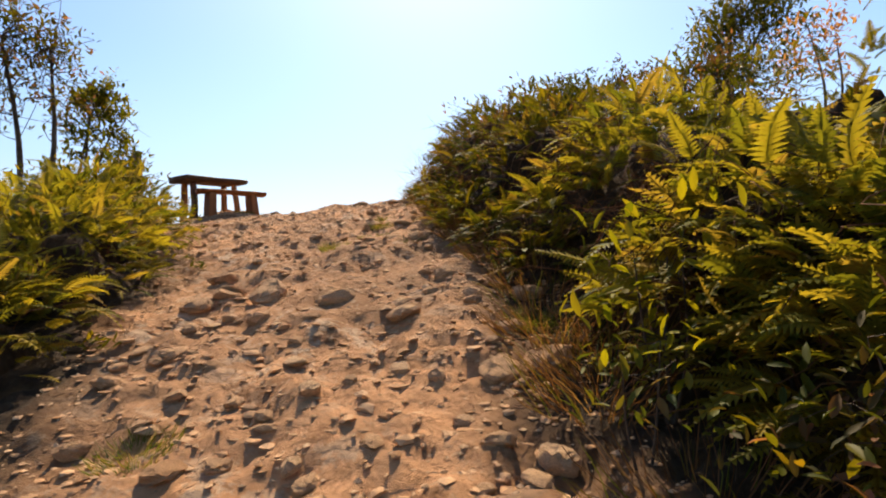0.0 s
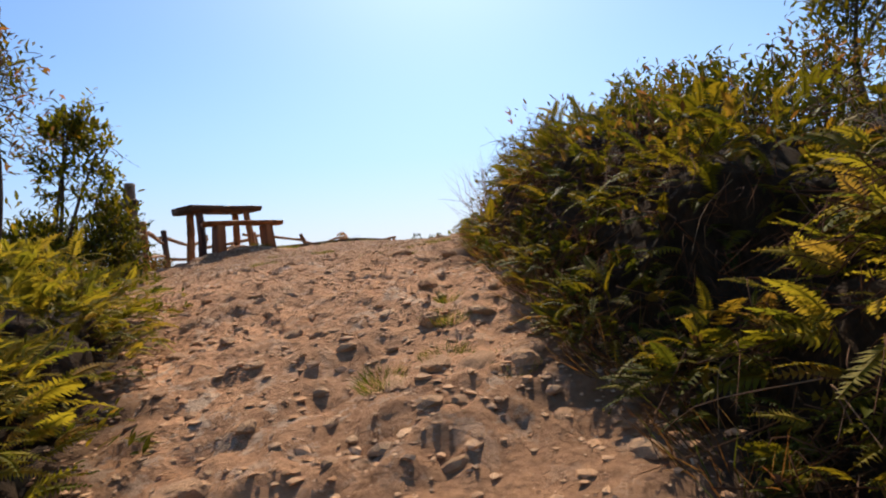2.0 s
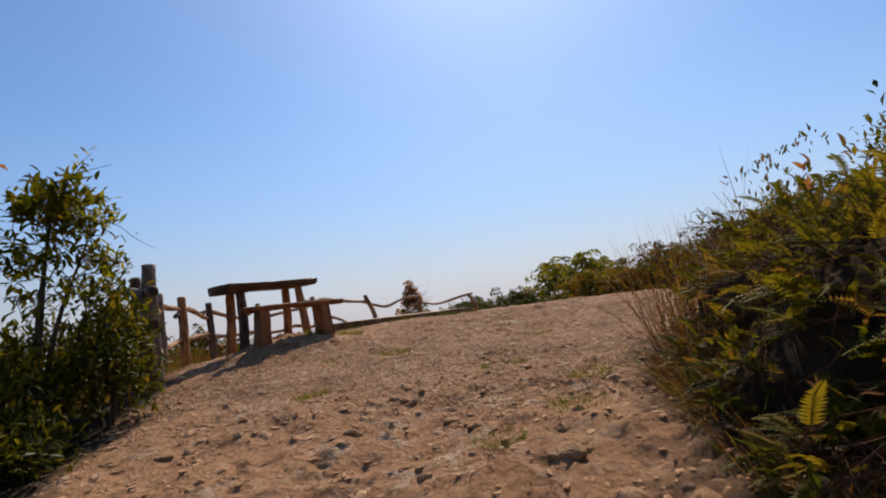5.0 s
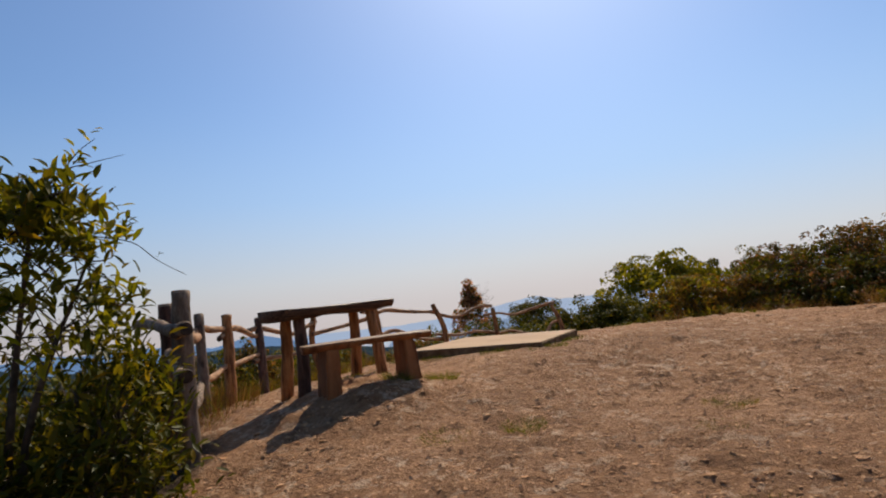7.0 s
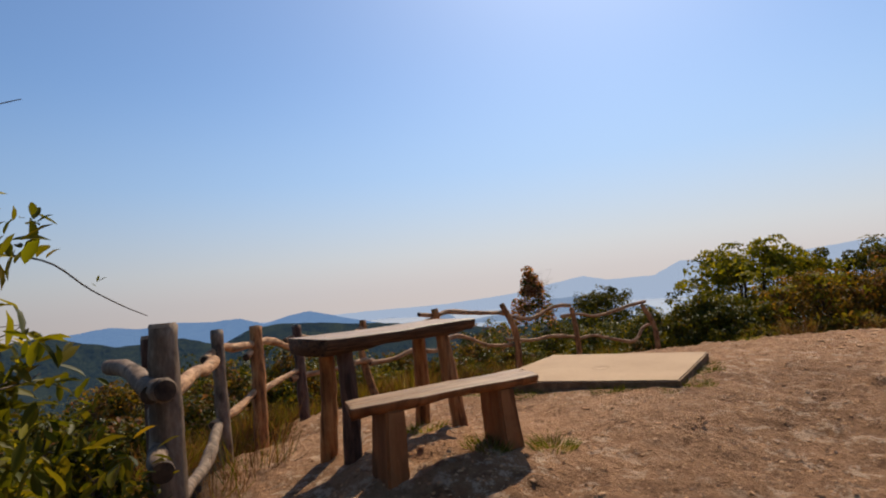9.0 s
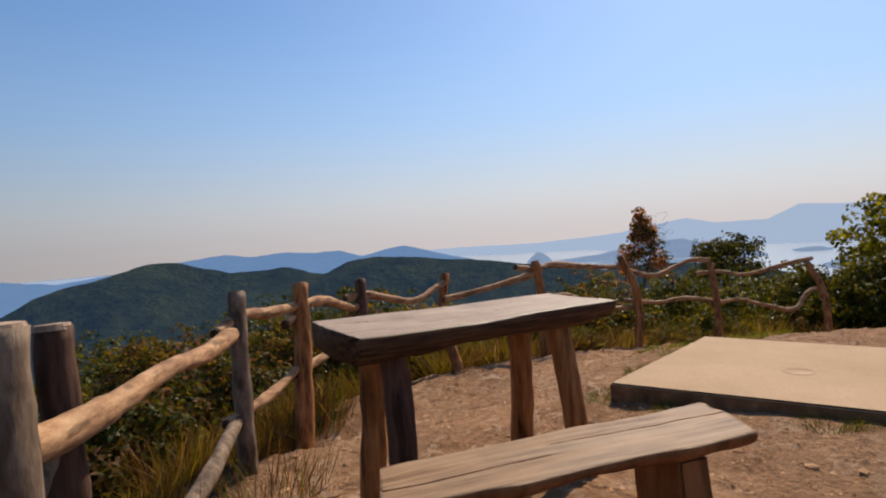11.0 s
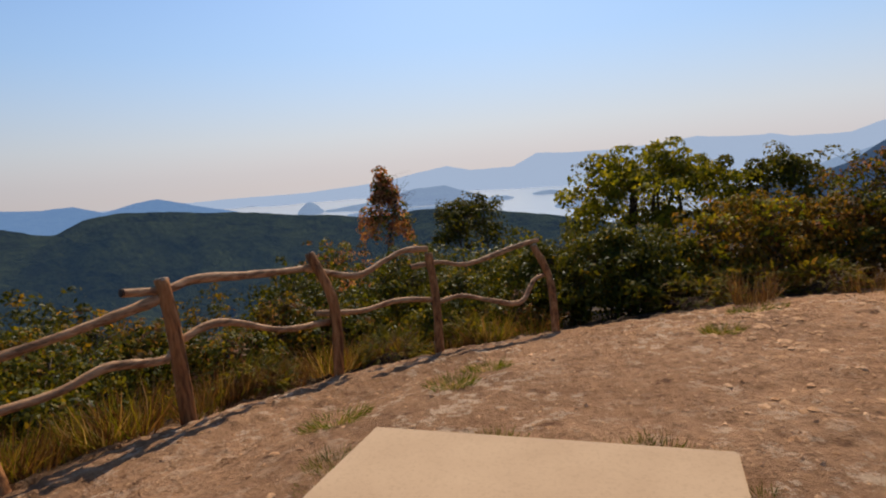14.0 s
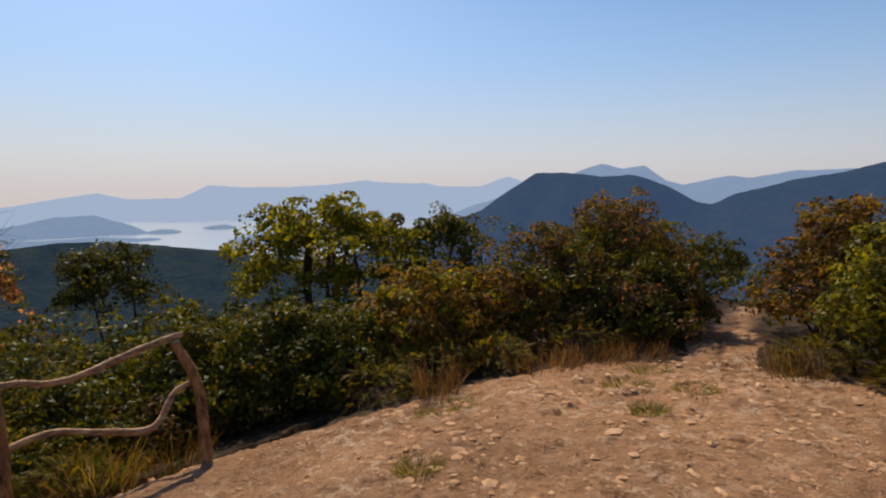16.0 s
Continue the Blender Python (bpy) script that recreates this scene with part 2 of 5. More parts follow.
LEAF_ORANGE = leaf_material("orange_tinged_leaf", [(0, (0.09, 0.072, 0.009)), (0.5, (0.175, 0.115, 0.014)), (1, (0.3, 0.155, 0.035))], 0.46, glow=(1.6, 1.35, 0.45))
GRASS_GREEN = leaf_material("short_grass", [(0, (0.055, 0.08, 0.01)), (0.7, (0.12, 0.14, 0.016)), (1, (0.21, 0.19, 0.035))], 0.4)
GRASS_DRY = leaf_material("dry_grass", [(0, (0.22, 0.13, 0.06)), (0.6, (0.36, 0.24, 0.12)), (1, (0.5, 0.38, 0.22))], 0.35, 0.6)

# ---- mesh tools ----


def vnoise(p, seed=0):
    """Smooth value noise in -1..1 at the rows of p."""
    p = np.asarray(p, float)
    i = np.floor(p).astype(np.int64)
    w = p - i
    w = w * w * (3 - 2 * w)

    def lattice(dx, dy, dz):
        h = (i[:, 0] + dx) * 374761393 + (i[:, 1] + dy) * 668265263 + (i[:, 2] + dz) * 1274126177 + seed * 974634847
        h = (h ^ (h >> 13)) * 1103515245 & 0x7FFFFFFF
        h = (h ^ (h >> 11)) * 69069 & 0x7FFFFFFF
        return ((h >> 8) & 0xFFFF) / 32767.5 - 1

    out = 0
    for dx in (0, 1):
        for dy in (0, 1):
            for dz in (0, 1):
                out = out + lattice(dx, dy, dz) * (w[:, 0] if dx else 1 - w[:, 0]) * (w[:, 1] if dy else 1 - w[:, 1]) * (w[:, 2] if dz else 1 - w[:, 2])
    return out


def fbm(p, octaves=4, seed=0, gain=0.5):
    out, a, p = 0, 1.0, np.asarray(p, float)
    for k in range(octaves):
        out, a, p = out + a * vnoise(p, seed + k), a * gain, p * 2.03 + 7.1
    return out


def mesh_of(name, verts, faces, mat, smooth=True):
    """A mesh from an array of places and an array of triangles or quads."""
    verts, faces = np.asarray(verts, np.float32), np.asarray(faces, np.int32)
    me = bpy.data.meshes.new(name)
    me.vertices.add(len(verts))
    me.vertices.foreach_set("co", verts.ravel())
    k = faces.shape[1]
    me.loops.add(faces.size)
    me.loops.foreach_set("vertex_index", faces.ravel())
    me.polygons.add(len(faces))
    me.polygons.foreach_set("loop_start", np.arange(0, faces.size, k, dtype=np.int32))
    me.polygons.foreach_set("use_smooth", np.full(len(faces), smooth))
    me.update(calc_edges=True)
    me.validate()
    me.materials.append(mat)
    return me


def part(name, me, parent, label="", kind=""):
    ob = new(name, me)
    ob.parent = parent
    return tagged(ob, label, kind=kind)


def thing(name, place, label, category, group="", kind=""):
    ob = new(name)
    ob.empty_display_size = 0.1
    ob.location = place
    return tagged(ob, label, category, group, kind)


def joined(pieces):
    """One array of places and one of faces from several."""
    verts, faces, n = [], [], 0
    for v, f in pieces:
        verts.append(v)
        faces.append(np.asarray(f) + n)
        n += len(v)
    return np.concatenate(verts), np.concatenate(faces)


def tube(points, radii, sides=7, rough=0.0, seed=0, caps=True):
    """A round limb along points, as quads, with knobbly sides."""
    P, R = np.asarray(points, float), np.asarray(radii, float)
    d = np.gradient(P, axis=0)
    d /= np.linalg.norm(d, axis=1)[:, None] + 1e-9
    ref = np.where(np.abs(d[:, 2:3]) < 0.9, [[0, 0, 1.0]], [[1.0, 0, 0]])
    u = np.cross(d, ref)
    u /= np.linalg.norm(u, axis=1)[:, None]
    w = np.cross(d, u)
    a = np.linspace(0, 2 * np.pi, sides, endpoint=False)
    V = P[:, None] + R[:, None, None] * (np.cos(a)[None, :, None] * u[:, None] + np.sin(a)[None, :, None] * w[:, None])
    V = V.reshape(-1, 3)
    if rough:
        V = V + ((V - np.repeat(P, sides, 0)) * (rough * fbm(V * 9 + seed, 3, seed))[:, None])
    n = len(P)
    i, j = np.meshgrid(np.arange(n - 1), np.arange(sides), indexing="ij")
    k = (j + 1) % sides
    F = np.stack([i * sides + j, i * sides + k, (i + 1) * sides + k, (i + 1) * sides + j], -1).reshape(-1, 4)
    if caps:
        extra = []
        for end, row in ((0, 0), (1, n - 1)):
            c = len(V)
            V = np.vstack([V, P[row] + (d[row] * R[row] * (0.12 if end else -0.12))])
            for q in range(0, sides):
                r = (q + 1) % sides
                extra.append((row * sides + q, row * sides + r, c, c) if end else (row * sides + r, row * sides + q, c, c))
        F = np.vstack([F, np.array(extra)])
    return V, F


def smooth_line(points, n):
    """n places on a soft curve through the points."""
    P = np.asarray(points, float)
    if len(P) < 3:
        return P[0] + np.linspace(0, 1, n)[:, None] * (P[-1] - P[0])
    t = np.linspace(0, len(P) - 1, n)
    i = np.clip(t.astype(int), 0, len(P) - 2)
    f = (t - i)[:, None]
    Q = np.vstack([2 * P[0] - P[1], P, 2 * P[-1] - P[-2]])
    a, b, c, d = Q[i], Q[i + 1], Q[i + 2], Q[i + 3]
    return 0.5 * (2 * b + (c - a) * f + (2 * a - 5 * b + 4 * c - d) * f**2 + (3 * b - a - 3 * c + d) * f**3)


def quads_ok(name, V, F, mat, smooth=True):
    """Quads, of which some have their last corner doubled, as a mesh."""
    F = np.asarray(F)
    tri = np.vstack([F[:, :3], F[F[:, 2] != F[:, 3]][:, [0, 2, 3]]])
    return mesh_of(name, V, tri, mat, smooth)


def scatter(template, places, ahead, up, size):
    """Copies of a small template (x across, y ahead, z up) as one mesh's places and faces."""
    V, F = template
    y = ahead / (np.linalg.norm(ahead, axis=1)[:, None] + 1e-9)
    x = np.cross(y, up)
    x /= np.linalg.norm(x, axis=1)[:, None] + 1e-9
    z = np.cross(x, y)
    W = places[:, None] + size[:, None, None] * (V[None, :, 0:1] * x[:, None] + V[None, :, 1:2] * y[:, None] + V[None, :, 2:3] * z[:, None])
    G = F[None] + (np.arange(len(places)) * len(V))[:, None, None]
    return W.reshape(-1, 3), G.reshape(-1, F.shape[1])


LEAF = (np.array([(0, 0, 0), (-0.2, 0.5, 0.06), (0, 0.52, -0.04), (0.2, 0.5, 0.06), (0, 1.0, -0.12)]), np.array([(0, 2, 1), (0, 3, 2), (1, 2, 4), (2, 3, 4)]))
LEAF_FAR = (np.array([(0, 0, 0), (-0.27, 0.5, 0.05), (0.27, 0.5, 0.05), (0, 1.0, -0.1)]), np.array([(0, 2, 1), (1, 2, 3)]))
LEAF_NEAR = (np.array([(0, 0, 0), (-0.11, 0.17, 0.03), (-0.17, 0.42, 0.05), (-0.12, 0.72, 0.03), (0, 1.0, -0.12), (0.12, 0.72, 0.03), (0.17, 0.42, 0.05), (0.11, 0.17, 0.03), (0, 0.3, -0.02), (0, 0.68, -0.04)]),
             np.array([(0, 8, 1), (1, 8, 2), (2, 8, 9), (2, 9, 3), (3, 9, 4), (4, 9, 5), (5, 9, 6), (6, 9, 8), (6, 8, 7), (7, 8, 0)]))
BLADE = (np.array([(-0.012, 0, 0), (0.012, 0, 0), (-0.009, 0.5, 0.05), (0.009, 0.5, 0.05), (0, 1, -0.1)]), np.array([(0, 1, 3), (0, 3, 2), (2, 3, 4)]))


def frond_template(pairs, arch, width, seed):
    """A fern frond 1 long that lies along y, arches and droops, with a comb of narrow leaflets."""
    rng = np.random.default_rng(seed)
    V, F = [], []
    s = np.linspace(0.12, 1.0, pairs)
    line = lambda q: np.array((0.05 * math.sin(3 * q + seed), q, arch * (q - 1.6 * q * q)))
    half = 0.44 / pairs
    edge = [line(q) for q in (*(s - half), s[-1] + half)]
    V += edge
    for n, a in enumerate(s):
        p = line(a)
        length = width * (math.sin(math.pi * min(1.0, 0.18 + 0.82 * a) ** 0.85) ** 0.8 + 0.05)
        for side in (-1, 1):
            k = len(V)
            l = length * rng.uniform(0.85, 1.1)
            tip = p + np.array((side * l, 0.35 * l, -0.22 * l + rng.uniform(-0.02, 0.02)))
            mid = (p + tip) / 2 + np.array((0, 0, 0.03 * l))
            V += [mid + (0, half * 0.8, 0.0), mid + (0, -half * 0.8, 0.0), tip]
            F += [(n, n + 1, k), (n, k, k + 1), (k + 1, k, k + 2)]
    for a0, a1 in zip(np.linspace(0, 0.1, 2), np.linspace(0.06, 0.14, 2)):
        b = len(V)
        V += [line(a0) + (-0.007, 0, 0.003), line(a0) + (0.007, 0, 0.003), line(a1) + (0.005, 0, 0.003), line(a1) + (-0.005, 0, 0.003)]
        F += [(b, b + 1, b + 2), (b, b + 2, b + 3)]
    return np.array(V), np.array(F)


FRONDS = [frond_template(14, 0.32, 0.21, 1), frond_template(12, 0.5, 0.24, 2), frond_template(16, 0.2, 0.17, 3)]

# ---- ground ----
LATTICE = np.array([
    [-0.62, -0.31, -0.02, 0.21, 0.35, 0.37, 0.26, 0.04, -0.31, -0.84, -1.49, -2.18],
    [-0.71, -0.14, 0.39, 0.87, 1.37, 1.85, 1.87, 1.36, 0.64, -0.11, -0.85, -1.59],
    [-0.78, 0.02, 0.81, 1.55, 2.31, 3.31, 3.43, 2.65, 1.49, 0.6, -0.18, -0.95],
    [-0.76, 0.17, 1.19, 2.27, 3.1, 3.7, 3.91, 3.45, 2.2, 1.35, 0.55, -0.24],
    [-0.58, 0.3, 1.26, 2.56, 3.38, 3.26, 3.64, 3.85, 2.97, 2.1, 1.31, 0.56],
    [-0.27, 0.55, 1.33, 2.4, 3.49, 3.75, 3.73, 3.54, 3.17, 2.65, 2.05, 1.45],
    [0.1, 0.96, 1.85, 2.8, 3.61, 3.92, 3.72, 3.36, 3.2, 3.0, 2.71, 2.39],
    [0.5, 1.45, 2.37, 3.15, 3.66, 3.84, 3.68, 3.42, 3.29, 3.29, 3.32, 3.34],
])
LX, LY, LS = -15.0, -7.0, 3.5


def spline(u):
    return np.stack([(1 - u) ** 3, 3 * u**3 - 6 * u**2 + 4, -3 * u**3 + 3 * u**2 + 3 * u + 1, u**3], -1) / 6


FENCE_LINE = np.array([(-7.55, 13.05), (-7.3, 14.38), (-6.84, 15.59), (-6.15, 17.01), (-5.28, 17.9), (-4.0, 18.6), (-2.4, 19.1), (-0.6, 19.4)])


def inside_fence(x, y):
    """How far on the clearing's side of the far fence each place lies; far off where it lies outside."""
    best = np.full(len(x), 9.0)
    for (ax, ay), (bx, by) in zip(FENCE_LINE[:-1], FENCE_LINE[1:]):
        dx, dy = bx - ax, by - ay
        u = np.clip(((x - ax) * dx + (y - ay) * dy) / (dx * dx + dy * dy), 0, 1)
        d = np.hypot(x - ax - u * dx, y - ay - u * dy)
        best = np.where((d < best) & ((x - ax) * dy - (y - ay) * dx > 0), d, best)
    return best


def ground_height(x, y):
    """The hilltop's soft shape; beyond it the slopes fall away to the sea."""
    x, y = np.atleast_1d(np.asarray(x, float)), np.atleast_1d(np.asarray(y, float))
    cx, cy = np.clip(x, LX + LS, LX + 6 * LS - 1e-6), np.clip(y, LY + LS, LY + 10 * LS - 1e-6)
    u, v = (cx - LX) / LS, (cy - LY) / LS
    i, j = np.floor(u).astype(int), np.floor(v).astype(int)
    bu, bv = spline(u - i), spline(v - j)
    z = 0
    for a in range(4):
        for b in range(4):
            z = z + bu[:, a] * bv[:, b] * LATTICE[i - 1 + a, j - 1 + b]
    z = z + 0.19 * np.exp(-((x + 4.45) ** 2 + (y - 10.75) ** 2) / 0.55)
    z = z + 0.08 * np.exp(-((x + 3.1) ** 2 + (y - 12.4) ** 2) / 0.7)
    z = z - 0.17 * np.exp(-((inside_fence(x, y) - 0.95) / 0.55) ** 2) * np.clip((-1.2 - x) / 2.5, 0, 1)
    d = np.hypot(x - cx, y - cy)
    return z - 182 * (1 - np.exp(-d * 0.4 / 182))


def at_ground(x, y):
    return float(ground_height(x, y)[0])


def line_dist(x, y, pts):
    """How far to the left (+) of a line of points each place lies, roughly."""
    P = np.asarray(pts, float)
    xs = np.interp(y, P[:, 1], P[:, 0])
    return xs - x


EDGE_RIGHT = [(2.6, -4), (2.0, 1.0), (1.68, 2.0), (1.46, 3.3), (0.85, 5.2), (0.4, 6.5), (0.2, 7.4), (0.17, 8.4), (0.5, 9.4), (3.2, 10.6), (4.5, 13), (4.0, 15.5), (2.0, 17.3), (1.3, 18.4), (0.3, 19.2), (-8, 19.3), (-8, 40)]
EDGE_LEFT = [(0.3, -4), (0.05, 1.0), (-0.05, 2.2), (-0.38, 3.1), (-0.85, 3.9), (-1.35, 4.8), (-2.4, 5.8), (-3.9, 7.1), (-4.3, 7.9), (-5.0, 9.4), (-6.0, 10.4), (-6.9, 11.4), (-7.45, 13.0), (-7.25, 14.4), (-6.8, 15.6), (-6.1, 17.0), (-5.2, 17.9), (-3.9, 18.7), (-1.9, 18.9), (-0.7, 19.2), (0.5, 19.3), (60, 19.4), (60, 40)]


def clods(p, cell, seed, share, low, high):
    """Half-sunk lumps of baked earth, each with its own size, on a jittered lattice of cells; a share of the cells is empty."""
    q = p[:, :2] / cell + 0.22 * np.stack([vnoise(p * 9.0, seed + 40), vnoise(p * 9.0, seed + 41)], 1)
    i = np.floor(q).astype(np.int64)
    out = np.zeros(len(p))

    def roll(a, b, k):
        h = a * 374761393 + b * 668265263 + (seed * 31 + k) * 974634847
        h = (h ^ (h >> 13)) * 1103515245 & 0x7FFFFFFF
        h = (h ^ (h >> 11)) * 69069 & 0x7FFFFFFF
        return ((h >> 8) & 0xFFFF) / 65535.0

    for dx in (-1, 0, 1):
        for dy in (-1, 0, 1):
            a, b = i[:, 0] + dx, i[:, 1] + dy
            r = 0.25 + 0.3 * roll(a, b, 1)
            d = np.hypot(q[:, 0] - a - 0.2 - 0.6 * roll(a, b, 2), (q[:, 1] - b - 0.2 - 0.6 * roll(a, b, 3)) * (0.8 + 0.5 * roll(a, b, 4)))
            lump = np.clip(1 - (d / r) ** 2, 0, 1) ** 0.6 * (low + (high - low) * roll(a, b, 5) ** 2) * (roll(a, b, 6) < share)
            out = np.maximum(out, lump)
    return out


def relief(x, y):
    """Lumps, clods and crumbs of the trodden hilltop, over its soft shape."""
    x, y = np.atleast_1d(np.asarray(x, float)), np.atleast_1d(np.asarray(y, float))
    p = np.stack([x, y, np.zeros_like(x)], 1)
    near = np.exp(-(np.maximum(0, np.hypot(x + 2.5, y - 9.5) - 11) / 4) ** 2)
    lower = 1 / (1 + np.exp(np.clip((y - 8.2) / 0.9, -50, 50)))
    lumps = fbm(p * 1.7, 3, 5)
    crumbs = fbm(p * 6.5, 4, 9, 0.6)
    broken = np.abs(vnoise(p * 4.3, 61)) * (0.6 + 0.6 * vnoise(p * 0.8, 63))
    bits = np.abs(vnoise(p * 8.7, 62)) * (0.7 + 0.7 * vnoise(p * 1.1, 64))
    ridged = 1 - np.abs(fbm(p * 3.1, 3, 21))
    z = near * (0.028 * lumps * (0.5 + lower) + (0.008 + 0.01 * lower) * crumbs + 0.02 * lower * (ridged - 0.6) + (0.028 + 0.012 * lower) * (broken - 0.35) + (0.018 + 0.004 * lower) * (bits - 0.35))
    rubbly = np.clip(0.55 + 0.9 * vnoise(p * 0.7, 91), 0.12, 1.0)
    near = near * np.clip(0.25 + np.minimum(np.abs(x + 3.9) - 1.2, 1) + np.clip(np.abs(y - 13.6) - 1.0, 0, 2), 0.2, 1)
    z = z + near * rubbly * (lower * (0.5 * clods(p, 0.3, 3, 0.2, 0.012, 0.055) * (1 + 0.5 * vnoise(p * 11, 95)) + 0.8 * clods(p, 0.15, 5, 0.5, 0.008, 0.036)) + (0.5 + 0.3 * lower) * clods(p, 0.1, 7, 0.5, 0.008, 0.03) + (1 - lower) * (clods(p, 0.3, 11, 0.3, 0.01, 0.05) + clods(p, 0.15, 13, 0.5, 0.008, 0.03)))
    return z + near * (0.016 + 0.004 * lower) * (np.abs(vnoise(p * 12.5, 97)) + 0.6 * np.abs(vnoise(p * 17.0, 98)) - 0.5) * (0.5 + 0.5 * rubbly)


def ground():
    def axis(steps, reach, n):
        mid = np.concatenate([np.arange(lo, hi - step / 2, step) for lo, hi, step in steps] + [[steps[-1][1]]])
        lo, hi, step = mid[0], mid[-1], steps[0][2]
        grow = np.geomspace(step, reach, n)
        return np.concatenate([lo - np.cumsum(grow)[::-1], mid, hi + np.cumsum(grow)])

    X, Y = axis([(-8.4, -3.0, 0.043), (-3.0, 2.2, 0.029), (2.2, 3.0, 0.05)], 900, 34), axis([(0.2, 8.0, 0.028), (8.0, 19.8, 0.041)], 900, 34)
    gx, gy = np.meshgrid(X, Y, indexing="ij")
    x, y = gx.ravel(), gy.ravel()
    z = ground_height(x, y)
    z = z + relief(x, y)
    p = np.stack([x, y, np.zeros_like(x)], 1)
    slab = (x > -5.3) & (x < -2.6) & (y > 12.5) & (y < 14.8)
    z = np.where(slab, np.minimum(z, 3.67 + 0.07 * np.clip((x + 4.9) / 1.5, 0, 1)), z)
    n, m = len(X), len(Y)
    i, j = np.meshgrid(np.arange(n - 1), np.arange(m - 1), indexing="ij")
    F = np.stack([i * m + j, (i + 1) * m + j, (i + 1) * m + j + 1, i * m + j + 1], -1).reshape(-1, 4)
    me = mesh_of("ground", np.stack([x, y, z], 1), F, EARTH)
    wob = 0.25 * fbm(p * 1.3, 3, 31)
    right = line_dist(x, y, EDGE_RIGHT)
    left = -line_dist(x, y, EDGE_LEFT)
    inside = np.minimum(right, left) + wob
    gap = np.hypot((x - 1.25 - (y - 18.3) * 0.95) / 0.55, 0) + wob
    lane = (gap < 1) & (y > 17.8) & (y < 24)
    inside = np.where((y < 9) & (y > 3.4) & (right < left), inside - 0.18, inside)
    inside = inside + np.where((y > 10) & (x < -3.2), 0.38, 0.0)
    shaded_litter = np.where(lane, 0.0, np.clip(0.5 - inside / 0.35, 0, 1))
    patch = np.clip(0.4 + 0.6 * fbm(p * 0.55, 4, 77), 0, 1)
    pale = patch * 0.25 * np.clip((x + 3.5) / 3 + 0.3, 0, 1) * np.clip((y - 13) / 3, 0, 1) + np.clip(0.75 + 0.4 * fbm(p * 0.9, 3, 78), 0, 1) * np.clip((8.6 - y) / 3.6, 0, 1)
    pale = np.clip(pale + 0.4 * patch * np.exp(-((x + 5.1) ** 2 + (y - 12.0) ** 2) / 2.5), 0, 1)
    for key, values in (("shaded_litter", shaded_litter), ("pale", pale)):
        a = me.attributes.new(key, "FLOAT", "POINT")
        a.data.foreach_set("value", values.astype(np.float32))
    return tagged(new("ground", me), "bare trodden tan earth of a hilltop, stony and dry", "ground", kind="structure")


ground()

# ---- sea and far hills ----
EYE_FAR = np.array((-3.5, 12.5, 5.2))
SEA_Z = -170.0
sea_mat, _nt, _b = material("sea", 0.2)
_b.inputs["Base Color"].default_value = (0.30, 0.36, 0.42, 1)
_b.inputs["Specular IOR Level"].default_value = 0.5
bumped(_nt, _b, noise_of(_nt, 0.05, 4.0), 0.15, 1.0)
_a = np.linspace(0, 2 * np.pi, 97)[:-1]
_ring = np.stack([np.cos(_a), np.sin(_a), 0 * _a], 1)
_v = np.concatenate([_ring * 4800, _ring * 300]) + (0, 0, SEA_Z)
_f = [(k, (k + 1) % 96, 96 + (k + 1) % 96, 96 + k) for k in range(96)]
tagged(new("water", mesh_of("water", _v, _f, sea_mat)), "pale calm sea far below the hill", "sea", kind="structure")


def ridge(name, line, far, mat, label, depth=0.25, rough=1.0, seed=0, foot=SEA_Z - 3):
    """A far hill whose skyline runs through (bearing, height in degrees) points, as a ridge with spurs and gullies."""
    L = np.array(line)
    a = np.arange(L[0, 0], L[-1, 0] + 0.01, max(0.05, 0.22 * 1000 / far))
    el = np.interp(a, L[:, 0], L[:, 1])
    k = np.ones(9) / 9
    el = 0.6 * el + 0.4 * np.convolve(np.pad(el, 4, mode="edge"), k, "valid")
    p = np.stack([a * 0.9, 0 * a, 0 * a], 1)
    el = el + 0.05 * rough * fbm(p * 1.1, 4, seed)
    rows = np.concatenate([np.linspace(-0.5, 0, 4), np.linspace(0, 1, 15)[1:]])
    V = []
    for s in rows:
        ra = np.radians(a)
        spur = fbm(np.stack([a * 0.3 + 1.1 * s, 0 * a + s * 2.2, 0 * a], 1), 3, seed + 3, 0.4)
        dist = far * (1 - depth * s * (1 + 0.25 * spur))
        crest = EYE_FAR[2] + far * np.tan(np.radians(el))
        fall = abs(s) ** 0.85
        z = crest + (foot - crest) * fall + (crest - foot) * 0.16 * spur * fall * (1 - min(1.0, abs(s)))
        V.append(np.stack([EYE_FAR[0] + dist * np.sin(ra), EYE_FAR[1] + dist * np.cos(ra), z], 1))
    V = np.concatenate(V)
    n = len(a)
    i, j = np.meshgrid(np.arange(len(rows) - 1), np.arange(n - 1), indexing="ij")
    F = np.stack([i * n + j, i * n + j + 1, (i + 1) * n + j + 1, (i + 1) * n + j], -1).reshape(-1, 4)
    return tagged(new(name, mesh_of(name, V, F, mat)), label, "hill", kind="structure")


# glow colours that paint distance haze onto the far hills
HAZE_GLOW_BLUE = (0.34, 0.47, 0.72)
HAZE_GLOW_PALE = (0.43, 0.54, 0.74)
